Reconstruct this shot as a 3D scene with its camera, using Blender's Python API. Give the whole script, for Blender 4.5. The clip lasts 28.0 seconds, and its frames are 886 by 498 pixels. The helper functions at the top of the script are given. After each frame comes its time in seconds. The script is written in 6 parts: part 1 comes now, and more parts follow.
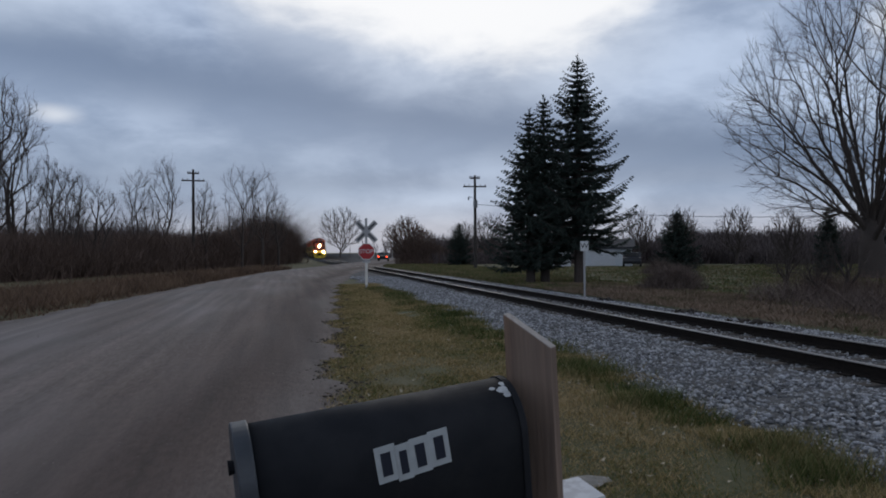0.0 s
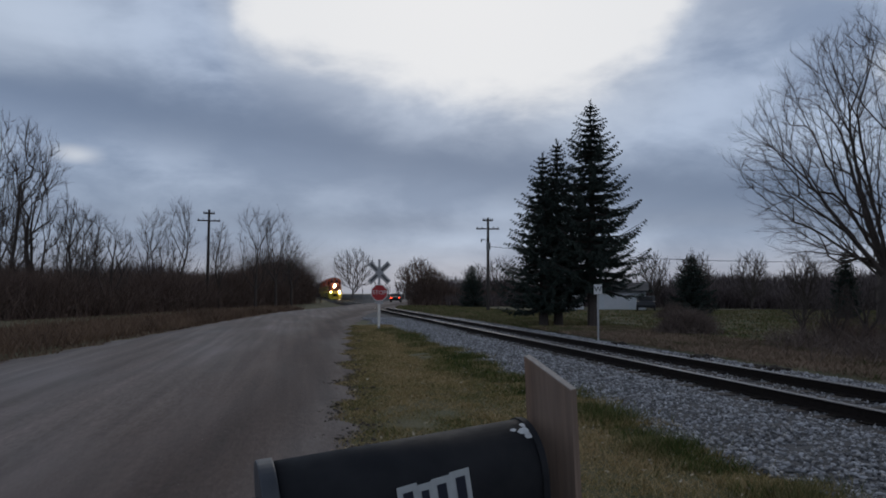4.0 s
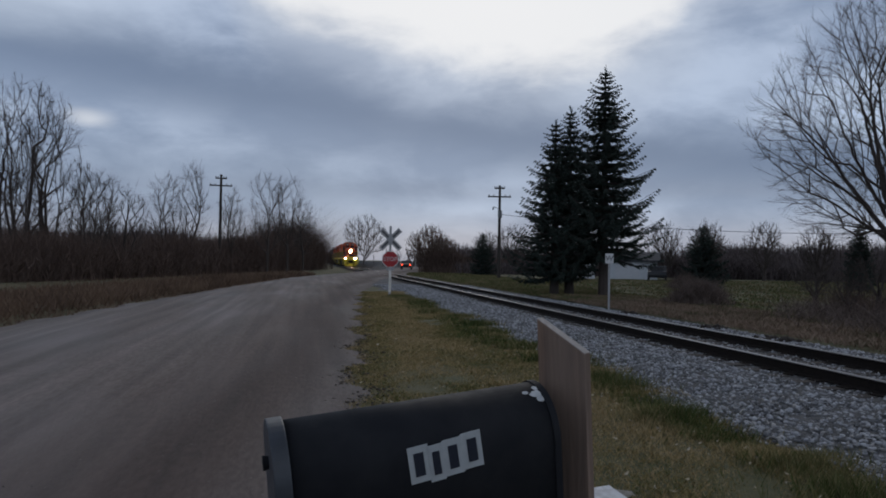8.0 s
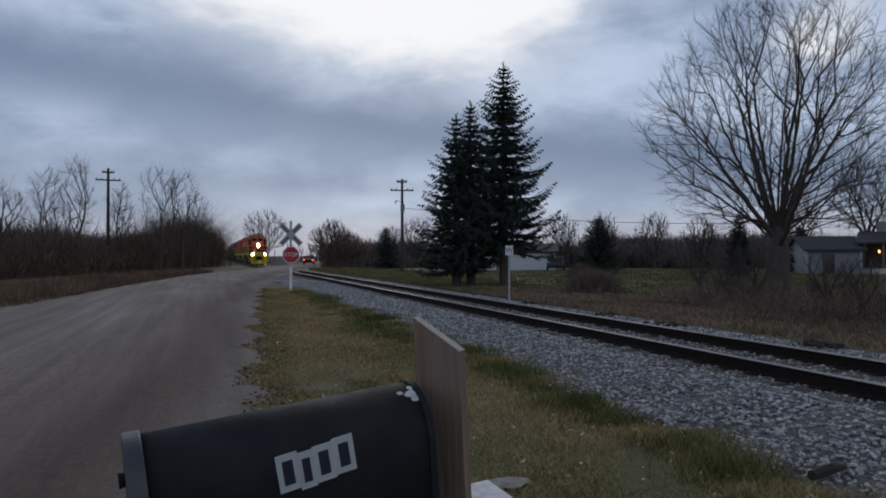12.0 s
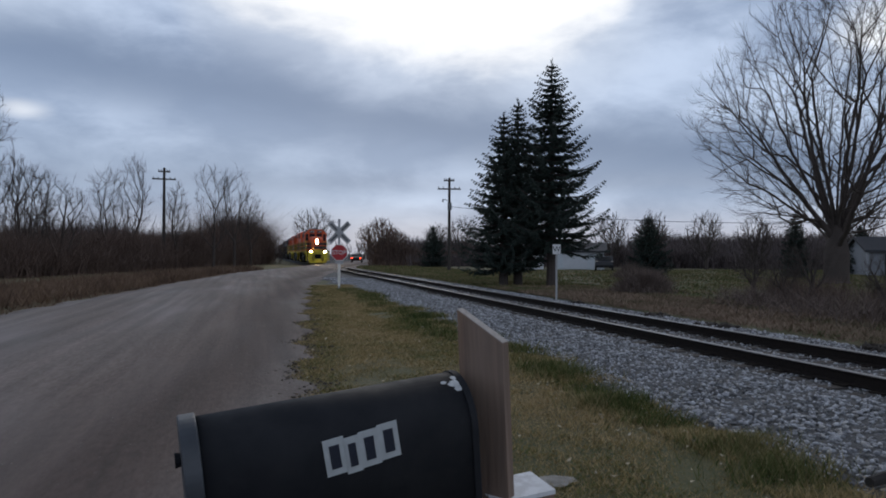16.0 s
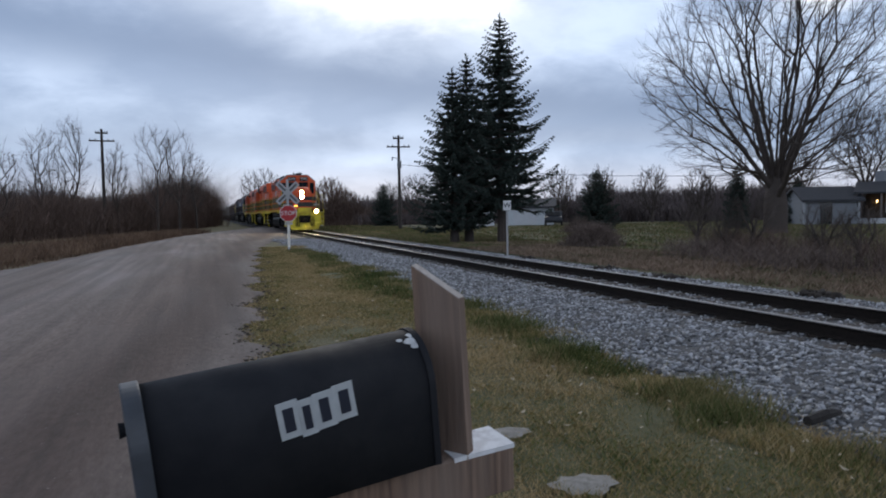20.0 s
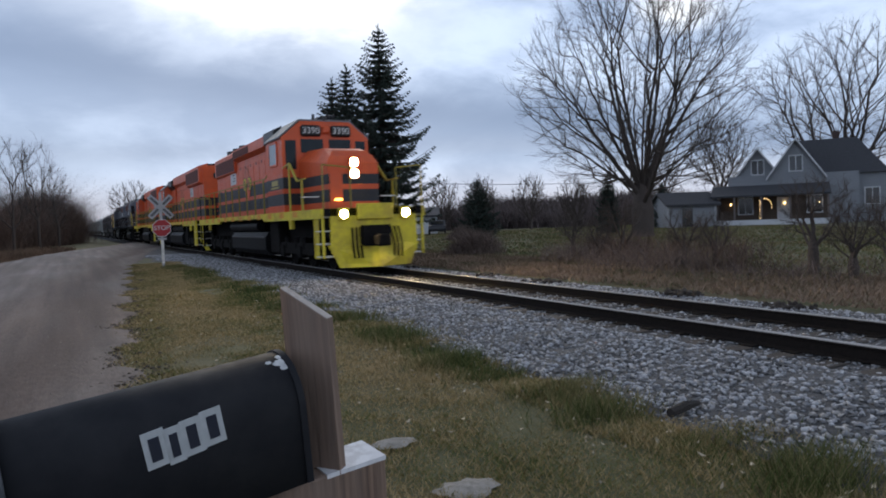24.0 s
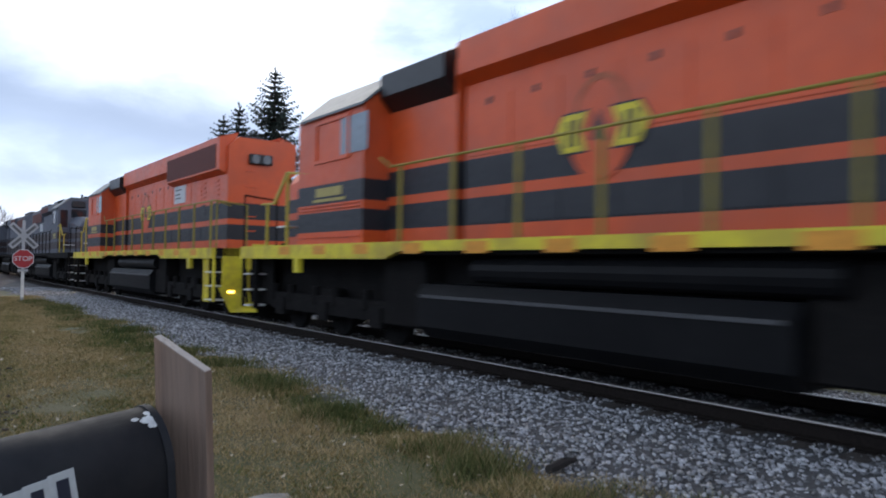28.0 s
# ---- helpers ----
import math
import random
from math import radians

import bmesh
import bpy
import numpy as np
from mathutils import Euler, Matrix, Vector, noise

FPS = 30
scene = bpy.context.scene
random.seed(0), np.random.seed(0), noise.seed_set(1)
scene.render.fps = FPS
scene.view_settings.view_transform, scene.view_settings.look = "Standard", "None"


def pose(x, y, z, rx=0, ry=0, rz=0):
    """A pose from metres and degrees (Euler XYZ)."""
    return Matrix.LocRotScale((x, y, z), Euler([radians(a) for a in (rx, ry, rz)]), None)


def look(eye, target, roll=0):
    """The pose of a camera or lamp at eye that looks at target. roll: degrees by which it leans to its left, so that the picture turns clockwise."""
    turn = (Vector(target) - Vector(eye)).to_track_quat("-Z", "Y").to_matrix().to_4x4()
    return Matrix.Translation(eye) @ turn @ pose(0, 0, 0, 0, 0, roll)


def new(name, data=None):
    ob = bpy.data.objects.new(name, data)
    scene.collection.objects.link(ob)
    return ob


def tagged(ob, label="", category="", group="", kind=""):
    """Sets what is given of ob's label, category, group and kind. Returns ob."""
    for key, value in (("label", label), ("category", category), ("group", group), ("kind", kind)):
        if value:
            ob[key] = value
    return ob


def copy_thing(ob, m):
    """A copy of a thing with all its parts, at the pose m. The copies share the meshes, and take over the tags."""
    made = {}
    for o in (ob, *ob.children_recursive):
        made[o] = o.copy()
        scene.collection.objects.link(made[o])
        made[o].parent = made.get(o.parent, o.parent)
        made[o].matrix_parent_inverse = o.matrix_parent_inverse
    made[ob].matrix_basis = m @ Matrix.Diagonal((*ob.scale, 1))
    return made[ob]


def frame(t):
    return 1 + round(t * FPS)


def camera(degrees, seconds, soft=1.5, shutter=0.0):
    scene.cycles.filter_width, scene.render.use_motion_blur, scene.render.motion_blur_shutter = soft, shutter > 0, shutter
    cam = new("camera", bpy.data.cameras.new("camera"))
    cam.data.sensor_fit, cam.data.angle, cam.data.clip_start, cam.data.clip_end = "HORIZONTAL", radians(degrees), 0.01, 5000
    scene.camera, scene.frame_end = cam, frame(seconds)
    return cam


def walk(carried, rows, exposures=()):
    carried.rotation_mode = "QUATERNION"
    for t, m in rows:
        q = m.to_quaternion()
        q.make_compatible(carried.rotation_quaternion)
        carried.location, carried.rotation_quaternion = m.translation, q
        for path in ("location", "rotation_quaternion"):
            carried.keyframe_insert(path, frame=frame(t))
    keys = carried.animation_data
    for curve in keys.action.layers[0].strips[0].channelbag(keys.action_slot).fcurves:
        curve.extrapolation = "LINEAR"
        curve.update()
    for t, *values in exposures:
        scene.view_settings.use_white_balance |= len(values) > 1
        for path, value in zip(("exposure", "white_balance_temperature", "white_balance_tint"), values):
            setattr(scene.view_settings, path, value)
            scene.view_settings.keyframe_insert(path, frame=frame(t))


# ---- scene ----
cam = camera(63.92, 28.0, soft=1.8, shutter=0.6)
PATH = (  # seconds, x, y, z, pitch, roll, yaw
    (0, -0.029, 0.010, 1.529, 0.22, 0.39, -12.46),
    (0.5, -0.020, 0.027, 1.529, -0.06, 0.79, -12.11),
    (1, -0.024, 0.028, 1.529, 1.09, 0.70, -11.53),
    (1.5, -0.021, 0.018, 1.528, 1.30, 0.08, -13.83),
    (2, -0.033, 0.004, 1.532, 2.08, -0.25, -13.89),
    (2.5, -0.043, -0.014, 1.532, 2.94, -0.49, -14.09),
    (3, -0.058, -0.022, 1.534, 3.57, -0.43, -11.37),
    (3.5, -0.060, -0.023, 1.533, 3.87, -0.17, -11.56),
    (5.5, -0.017, 0.018, 1.517, 1.71, -0.32, -11.02),
    (6, -0.024, 0.007, 1.518, 1.49, -0.18, -11.42),
    (6.5, -0.024, 0.018, 1.517, 1.25, 0.41, -10.57),
    (7, -0.035, 0.006, 1.518, 1.36, -0.34, -11.42),
    (7.5, -0.044, 0.009, 1.516, 1.07, -0.02, -11.05),
    (8, -0.051, 0.010, 1.517, 0.97, -0.88, -10.59),
    (8.5, -0.030, 0.022, 1.518, 1.49, -0.60, -12.98),
    (9, -0.036, 0.028, 1.517, 1.69, -0.61, -11.29),
    (9.5, -0.046, 0.015, 1.525, 2.73, 0.54, -12.84),
    (10, -0.056, -0.000, 1.534, 3.57, 2.12, -13.38),
    (10.5, -0.028, 0.007, 1.531, 1.68, 0.45, -18.11),
    (11, -0.000, 0.045, 1.524, 1.64, 0.49, -17.26),
    (11.5, -0.017, 0.029, 1.529, 0.86, 0.24, -16.35),
    (12, 0.005, 0.015, 1.527, 0.50, 0.13, -18.33),
    (12.5, -0.006, -0.004, 1.524, 0.77, 0.94, -17.71),
    (13, -0.033, -0.006, 1.516, -0.74, 1.04, -17.27),
    (13.5, -0.053, -0.006, 1.512, -1.91, 2.43, -15.30),
    (15.5, -0.024, 0.006, 1.512, -0.46, 1.25, -13.67),
    (16, 0.004, -0.005, 1.516, 0.40, -0.20, -14.55),
    (16.5, 0.017, -0.004, 1.515, 0.36, 0.50, -14.75),
    (17, 0.009, -0.014, 1.513, 0.53, 0.79, -12.92),
    (17.5, 0.004, -0.019, 1.519, 0.57, 0.47, -15.82),
    (18, 0.017, -0.027, 1.510, -1.58, 0.81, -19.15),
    (18.5, 0.040, -0.015, 1.510, -1.94, 0.27, -20.69),
    (19, 0.052, -0.013, 1.514, -1.80, -0.18, -18.39),
    (19.5, 0.041, 0.008, 1.510, -2.13, 0.14, -18.40),
    (20, 0.011, 0.033, 1.509, -3.00, 1.01, -18.51),
    (20.5, -0.003, 0.030, 1.519, -3.62, 2.88, -16.98),
    (22.5, -0.005, -0.003, 1.520, -1.26, 2.05, -20.76),
    (23, 0.026, -0.058, 1.533, -2.03, 1.67, -23.83),
    (23.5, 0.029, -0.055, 1.537, -1.34, 2.33, -26.03),
    (24, 0.023, -0.030, 1.530, -2.48, 2.15, -27.81),
    (24.5, 0.005, -0.025, 1.535, -1.92, 0.42, -28.80),
    (25, 0.023, -0.019, 1.539, -0.20, -0.82, -34.18),
    (25.3, 0.031, -0.034, 1.530, 0.60, -1.63, -38.05),
    (25.5, 0.028, -0.031, 1.527, 1.03, -1.54, -41.04),
    (25.7, 0.051, 0.040, 1.539, 1.77, -1.69, -45.01),
    (26, 0.071, -0.017, 1.510, 3.07, -1.84, -51.20),
    (26.3, 0.070, 0.001, 1.505, 1.59, -0.82, -51.70),
    (26.5, 0.081, 0.006, 1.497, -0.18, 0.61, -46.97),
    (26.7, 0.072, 0.101, 1.523, -0.93, 1.35, -43.80),
    (27, 0.080, 0.091, 1.539, 1.79, -0.34, -43.09),
    (27.5, 0.063, 0.057, 1.546, 2.82, -2.43, -37.44),
    (28, 0.029, 0.008, 1.540, 1.37, -0.91, -36.79),
)
EXPOSURES = ((0, 0.08), (2, 0.0), (3, -0.15), (6, -0.15), (9, -0.06), (11, -0.06), (13.5, 0.25), (17, 0.25), (20, 0.65), (24, 0.68), (25, 0.65), (25.5, 0.55), (26, 0.85), (26.3, 1.3), (26.7, 1.9), (27, 1.85), (27.5, 1.25), (28, 1.25))
walk(cam, [(t, pose(x, y, z, 90 + p, r, w)) for t, x, y, z, p, r, w in PATH], EXPOSURES)

# ---- light: an overcast evening sky with a bright opening where the sun stands ----
SUN_AZ, SUN_EL = 13.0, 31.0          # degrees to the right of the track's far end, above the horizon


def build_world():
    w = bpy.data.worlds.new("evening_sky")
    scene.world = w
    w.use_nodes = True
    n, l = w.node_tree.nodes, w.node_tree.links
    n.clear()

    def node(kind, **kw):
        nd = n.new(kind)
        for k, v in kw.items():
            if k == "operation":
                nd.operation = v
            elif k == "blend":
                nd.data_type, nd.blend_type = "RGBA", v
        return nd

    def m(op, a, b=None, clamp=False):
        nd = node("ShaderNodeMath", operation=op)
        nd.use_clamp = clamp
        for i, v in enumerate((a, b)):
            if v is None:
                continue
            if isinstance(v, (int, float)):
                nd.inputs[i].default_value = v
            else:
                l.new(v, nd.inputs[i])
        return nd.outputs[0]

    def mix(fac, a, b, blend="MIX"):
        nd = node("ShaderNodeMix", blend=blend)
        for i, v in ((0, fac), (6, a), (7, b)):
            if isinstance(v, (int, float)):
                nd.inputs[i].default_value = v
            elif isinstance(v, tuple):
                nd.inputs[i].default_value = (*v, 1)
            else:
                l.new(v, nd.inputs[i])
        return nd.outputs[2]

    co = node("ShaderNodeTexCoord").outputs["Generated"]
    sep = node("ShaderNodeSeparateXYZ")
    l.new(co, sep.inputs[0])
    x, y, z = sep.outputs
    up = m("MAXIMUM", z, 0.0)
    # cloud plane: directions thrown on a flat layer, so that clouds flatten towards the horizon
    k = m("DIVIDE", 1.0, m("ADD", up, 0.16))
    comb = node("ShaderNodeCombineXYZ")
    l.new(m("MULTIPLY", x, k), comb.inputs[0])
    l.new(m("MULTIPLY", y, k), comb.inputs[1])

    def clouds(scale, detail, rough, shift):
        add = node("ShaderNodeVectorMath")
        add.operation = "ADD"
        l.new(comb.outputs[0], add.inputs[0])
        add.inputs[1].default_value = shift
        t = node("ShaderNodeTexNoise")
        l.new(add.outputs[0], t.inputs["Vector"])
        t.inputs["Scale"].default_value, t.inputs["Detail"].default_value = scale, detail
        t.inputs["Roughness"].default_value, t.inputs["Distortion"].default_value = rough, 0.35
        return t.outputs["Fac"]

    def ramp(v, lo, hi):
        nd = node("ShaderNodeMapRange")
        nd.interpolation_type = "SMOOTHSTEP"
        l.new(v, nd.inputs[0])
        nd.inputs[1].default_value, nd.inputs[2].default_value = lo, hi
        return nd.outputs[0]

    # bearing and rise in degrees, and puffs drawn in them, longer than high
    bear = m("MULTIPLY", m("ARCTAN2", x, y), 57.2958)
    rise = m("MULTIPLY", m("ARCSINE", z), 57.2958)
    puff = node("ShaderNodeCombineXYZ")
    l.new(m("MULTIPLY", bear, 0.045), puff.inputs[0])
    l.new(m("MULTIPLY", rise, 0.10), puff.inputs[1])

    def puffs(scale, detail, rough, shift, warp=0.6):
        add = node("ShaderNodeVectorMath")
        add.operation = "ADD"
        l.new(puff.outputs[0], add.inputs[0])
        add.inputs[1].default_value = shift
        t = node("ShaderNodeTexNoise")
        l.new(add.outputs[0], t.inputs["Vector"])
        t.inputs["Scale"].default_value, t.inputs["Detail"].default_value = scale, detail
        t.inputs["Roughness"].default_value, t.inputs["Distortion"].default_value = rough, warp
        return t.outputs["Fac"]

    def bump(v, at, half):
        """1 at the value at, falling to 0 at half on both sides."""
        return m("SUBTRACT", 1.0, ramp(m("ABSOLUTE", m("SUBTRACT", v, at)), 0.0, half))

    az, el = radians(SUN_AZ), radians(SUN_EL)
    big = m("ADD", m("MULTIPLY", clouds(0.5, 3.0, 0.45, (3.1, 0.4, 0.0)), 0.35), m("MULTIPLY", puffs(0.9, 3.0, 0.5, (4.3, 1.7, 0.2), 0.2), 0.65))
    small = puffs(2.2, 6.0, 0.56, (0.7, 5.2, 0.0), 0.2)
    ragged = m("ADD", m("MULTIPLY", m("SUBTRACT", big, 0.5), 6.0), m("MULTIPLY", m("SUBTRACT", small, 0.5), 7.0))
    high = m("ADD", rise, ragged)
    # lower rim of the opening in the deck, bearing by bearing (degrees / 40)
    rim_ramp = node("ShaderNodeValToRGB")
    l.new(m("DIVIDE", m("ADD", bear, 40.0), 100.0), rim_ramp.inputs[0])
    e = rim_ramp.color_ramp.elements
    e[0].position, e[1].position = 0.30, 0.80
    e[0].color, e[1].color = (0.80, 0.80, 0.80, 1), (0.62, 0.62, 0.62, 1)
    for p, v in ((0.35, 0.50), (0.39, 0.42), (0.50, 0.395), (0.58, 0.345), (0.63, 0.38), (0.68, 0.45), (0.72, 0.56)):
        e.new(p).color = (v, v, v, 1)
    over = m("SUBTRACT", high, m("MULTIPLY", rim_ramp.outputs[0], 40.0))
    # the opening is closed above the view, to hold down the ground's light
    opening = m("MULTIPLY", ramp(over, -1.6, 2.4), m("SUBTRACT", 1.0, ramp(rise, 27.0, 42.0)))
    gap = m("MULTIPLY", bump(m("ADD", bear, m("MULTIPLY", m("SUBTRACT", small, 0.5), 8.0)), 46.5, 4.5), bump(m("ADD", rise, m("MULTIPLY", m("SUBTRACT", small, 0.5), 6.0)), 15.2, 3.0))
    gap2 = m("MULTIPLY", bump(bear, -16.2, 2.4), bump(m("ADD", rise, m("MULTIPLY", ragged, 0.2)), 9.8, 0.9))
    opening = m("MAXIMUM", opening, m("MAXIMUM", m("MULTIPLY", gap, 0.9), m("MULTIPLY", gap2, 0.5)))
    shade = ramp(m("ADD", m("MULTIPLY", big, 0.5), m("MULTIPLY", small, 0.5)), 0.40, 0.60)
    grey = mix(shade, (0.245, 0.315, 0.45), (0.45, 0.54, 0.70))
    # soft brightening round the opening, and the long dark roll that sags below it
    grey = mix(m("MULTIPLY", ramp(over, -7.0, -0.5), 0.5), grey, (0.50, 0.56, 0.66))
    sag = m("ADD", rise, m("ADD", m("MULTIPLY", bear, 0.13), m("MULTIPLY", ragged, 0.45)))
    grey = mix(m("MULTIPLY", bump(sag, 12.0, 4.6), 0.85), grey, (0.145, 0.198, 0.305))
    grey = mix(m("MULTIPLY", bump(m("ADD", rise, m("MULTIPLY", ragged, 0.25)), 5.6, 1.3), 0.35), grey, (0.19, 0.235, 0.335))
    up_left = m("MULTIPLY", m("SUBTRACT", 1.0, ramp(bear, -22.0, -6.0)), ramp(m("ADD", rise, m("MULTIPLY", ragged, 0.5)), 13.0, 18.0))
    grey = mix(m("MULTIPLY", up_left, 0.8), grey, (0.52, 0.60, 0.73))
    grey = mix(ramp(up, 0.40, 0.75), grey, (0.11, 0.14, 0.20))   # unseen sky above the view, darkened to dim the ground
    low_left = m("MULTIPLY", m("SUBTRACT", 1.0, ramp(bear, -4.0, 16.0)), m("SUBTRACT", 1.0, ramp(m("ADD", rise, m("MULTIPLY", ragged, 0.3)), 6.0, 11.0)))
    grey = mix(m("MULTIPLY", low_left, 0.5), grey, (0.19, 0.245, 0.35))
    lit = mix(opening, grey, (0.84, 0.85, 0.87))
    rim = mix(m("MULTIPLY", low_left, 0.45), mix(shade, (0.30, 0.34, 0.44), (0.44, 0.46, 0.54)), (0.23, 0.27, 0.36))
    col = mix(ramp(m("ADD", rise, m("MULTIPLY", ragged, 0.15)), 1.0, 5.0), rim, lit)
    # a share of plain sky light through the thin deck
    sky = node("ShaderNodeTexSky")
    sky.sky_type = "NISHITA"
    sky.sun_disc = False
    sky.sun_elevation, sky.sun_rotation = el, az
    col = mix(0.004, col, sky.outputs[0])
    bg = node("ShaderNodeBackground")
    l.new(col, bg.inputs[0])
    bg.inputs[1].default_value = 1.0
    out = node("ShaderNodeOutputWorld")
    l.new(bg.outputs[0], out.inputs[0])


build_world()
sun_data = bpy.data.lights.new("sun", "SUN")
sun_data.energy, sun_data.angle, sun_data.color = 0.36, radians(25), (1.0, 0.95, 0.88)
sun = new("sun", sun_data)
sun.matrix_world = look((60 * math.sin(radians(SUN_AZ)), 60 * math.cos(radians(SUN_AZ)), 60 * math.tan(radians(SUN_EL))), (0, 0, 0))

# ---- materials ----
MATS = {}


def material(name, base, second=None, rough=0.8, metal=0.0, grain=8.0, stain=1.2, bump=0.0, bump_scale=60.0, vary=0.0, third=None,
             stretch=(1, 1, 1), emit=None, power=0.0, island=0.0, spec=0.5, contrast=(0.35, 0.65)):
    """A surface with variation at two scales: grain and stains, both in metres."""
    if name in MATS:
        return MATS[name]
    mat = bpy.data.materials.new(name)
    MATS[name] = mat
    mat.use_nodes = True
    n, l = mat.node_tree.nodes, mat.node_tree.links
    b = n["Principled BSDF"]
    b.inputs["Roughness"].default_value, b.inputs["Metallic"].default_value = rough, metal
    b.inputs["Specular IOR Level"].default_value = spec
    tex = n.new("ShaderNodeTexCoord")
    mp = n.new("ShaderNodeMapping")
    l.new(tex.outputs["Object"], mp.inputs[0])
    mp.inputs["Scale"].default_value = stretch
    second = second or tuple(c * 0.72 for c in base)
    third = third or tuple(c * 0.8 + s * 0.1 for c, s in zip(base, second))

    def noise_tex(scale, detail, rough_):
        t = n.new("ShaderNodeTexNoise")
        l.new(mp.outputs[0], t.inputs["Vector"])
        t.inputs["Scale"].default_value, t.inputs["Detail"].default_value, t.inputs["Roughness"].default_value = scale, detail, rough_
        return t.outputs["Fac"]

    def ranged(v, lo, hi, a=0.0, z=1.0):
        r = n.new("ShaderNodeMapRange")
        l.new(v, r.inputs[0])
        for i, q in enumerate((lo, hi, a, z)):
            r.inputs[i + 1].default_value = q
        return r.outputs[0]

    def mix(f, a, z, blend="MIX"):
        d = n.new("ShaderNodeMix")
        d.data_type, d.blend_type = "RGBA", blend
        for i, q in ((0, f), (6, a), (7, z)):
            if isinstance(q, (int, float)):
                d.inputs[i].default_value = q
            elif isinstance(q, tuple):
                d.inputs[i].default_value = (*q, 1)
            else:
                l.new(q, d.inputs[i])
        return d.outputs[2]

    col = mix(ranged(noise_tex(grain, 4, 0.6), *contrast), base, second)
    col = mix(ranged(noise_tex(stain, 3, 0.55), 0.45, 0.72), col, third)
    if vary or island:
        if vary:
            src = n.new("ShaderNodeObjectInfo").outputs["Random"]
        else:
            src = n.new("ShaderNodeNewGeometry").outputs["Random Per Island"]
        amt = vary or island
        hsv = n.new("ShaderNodeHueSaturation")
        l.new(col, hsv.inputs["Color"])
        l.new(ranged(src, 0, 1, 1 - amt, 1 + amt), hsv.inputs["Value"])
        col = hsv.outputs[0]
    l.new(col, b.inputs["Base Color"])
    l.new(ranged(noise_tex(grain * 2.3, 3, 0.6), 0.3, 0.7, max(rough - 0.08, 0), min(rough + 0.08, 1)), b.inputs["Roughness"])
    if bump:
        bp = n.new("ShaderNodeBump")
        bp.inputs["Strength"].default_value, bp.inputs["Distance"].default_value = bump, 0.02
        l.new(noise_tex(bump_scale, 4, 0.65), bp.inputs["Height"])
        l.new(bp.outputs[0], b.inputs["Normal"])
    if emit:
        b.inputs["Emission Color"].default_value, b.inputs["Emission Strength"].default_value = (*emit, 1), power
    return mat


def glass(name, tint, rough=0.06):
    """Dark window glass: a glossy pane with depth behind it."""
    if name in MATS:
        return MATS[name]
    mat = material(name, tint, tuple(c * 0.7 for c in tint), rough, 0.0, 3.0, 1.0, spec=0.9)
    return mat


# ---- mesh tools ----
def mesh_of(bm, name, mat=None, smooth=False):
    me = bpy.data.meshes.new(name)
    bm.to_mesh(me)
    bm.free()
    for q in (mat if isinstance(mat, (list, tuple)) else [mat]):
        if q:
            me.materials.append(q)
    if smooth:
        me.polygons.foreach_set("use_smooth", [True] * len(me.polygons))
    return me


def part(name, bm, mat, parent, label="", at=None, smooth=False):
    me = bm if isinstance(bm, bpy.types.Mesh) else mesh_of(bm, name, mat, smooth)
    ob = new(name, me)
    ob.parent = parent
    if at is not None:
        ob.matrix_basis = at
    if label:
        ob["label"] = label
    return ob


def thing(name, label, category, at=None, group="", kind=""):
    ob = new(name)
    ob.empty_display_size = 0.2
    if at is not None:
        ob.matrix_basis = at
    return tagged(ob, label, category, group, kind)


def solo(name, bm, mat, label="", category="", at=None, group="", kind="", smooth=False):
    ob = new(name, bm if isinstance(bm, bpy.types.Mesh) else mesh_of(bm, name, mat, smooth))
    if at is not None:
        ob.matrix_basis = at
    return tagged(ob, label, category, group, kind)


def box(bm, x0, y0, z0, x1, y1, z1, bevel=0.0, m=None, index=0):
    vs = [bm.verts.new((x, y, z)) for z in (z0, z1) for x, y in ((x0, y0), (x1, y0), (x1, y1), (x0, y1))]
    fs = [bm.faces.new([vs[i] for i in q]) for q in ((3, 2, 1, 0), (4, 5, 6, 7), (0, 1, 5, 4), (1, 2, 6, 5), (2, 3, 7, 6), (3, 0, 4, 7))]
    for f in fs:
        f.material_index = index
    if bevel:
        es = list({e for f in fs for e in f.edges})
        r = bmesh.ops.bevel(bm, geom=es, offset=bevel, segments=1, affect="EDGES", profile=0.6)
        vs = list({v for f in r["faces"] for v in f.verts} | {v for v in vs if v.is_valid})
    if m is not None:
        bmesh.ops.transform(bm, matrix=m, verts=[v for v in vs if v.is_valid])
    return bm


def boxed(*dims, bevel=0.0, m=None):
    return box(bmesh.new(), *dims, bevel=bevel, m=m)


def tube(bm, a, b, ra, rb=None, sides=8, caps=True, index=0):
    a, b = Vector(a), Vector(b)
    rb = ra if rb is None else rb
    d = (b - a)
    q = d.to_track_quat("Z", "Y")
    rings = []
    for p, r in ((a, ra), (b, rb)):
        rings.append([bm.verts.new(p + q @ Vector((r * math.cos(2 * math.pi * i / sides), r * math.sin(2 * math.pi * i / sides), 0))) for i in range(sides)])
    for i in range(sides):
        f = bm.faces.new((rings[0][i], rings[0][(i + 1) % sides], rings[1][(i + 1) % sides], rings[1][i]))
        f.material_index = index
    if caps:
        bm.faces.new(list(reversed(rings[0]))).material_index = index
        bm.faces.new(rings[1]).material_index = index
    return bm


def tubed(a, b, ra, rb=None, sides=8):
    return tube(bmesh.new(), a, b, ra, rb, sides)


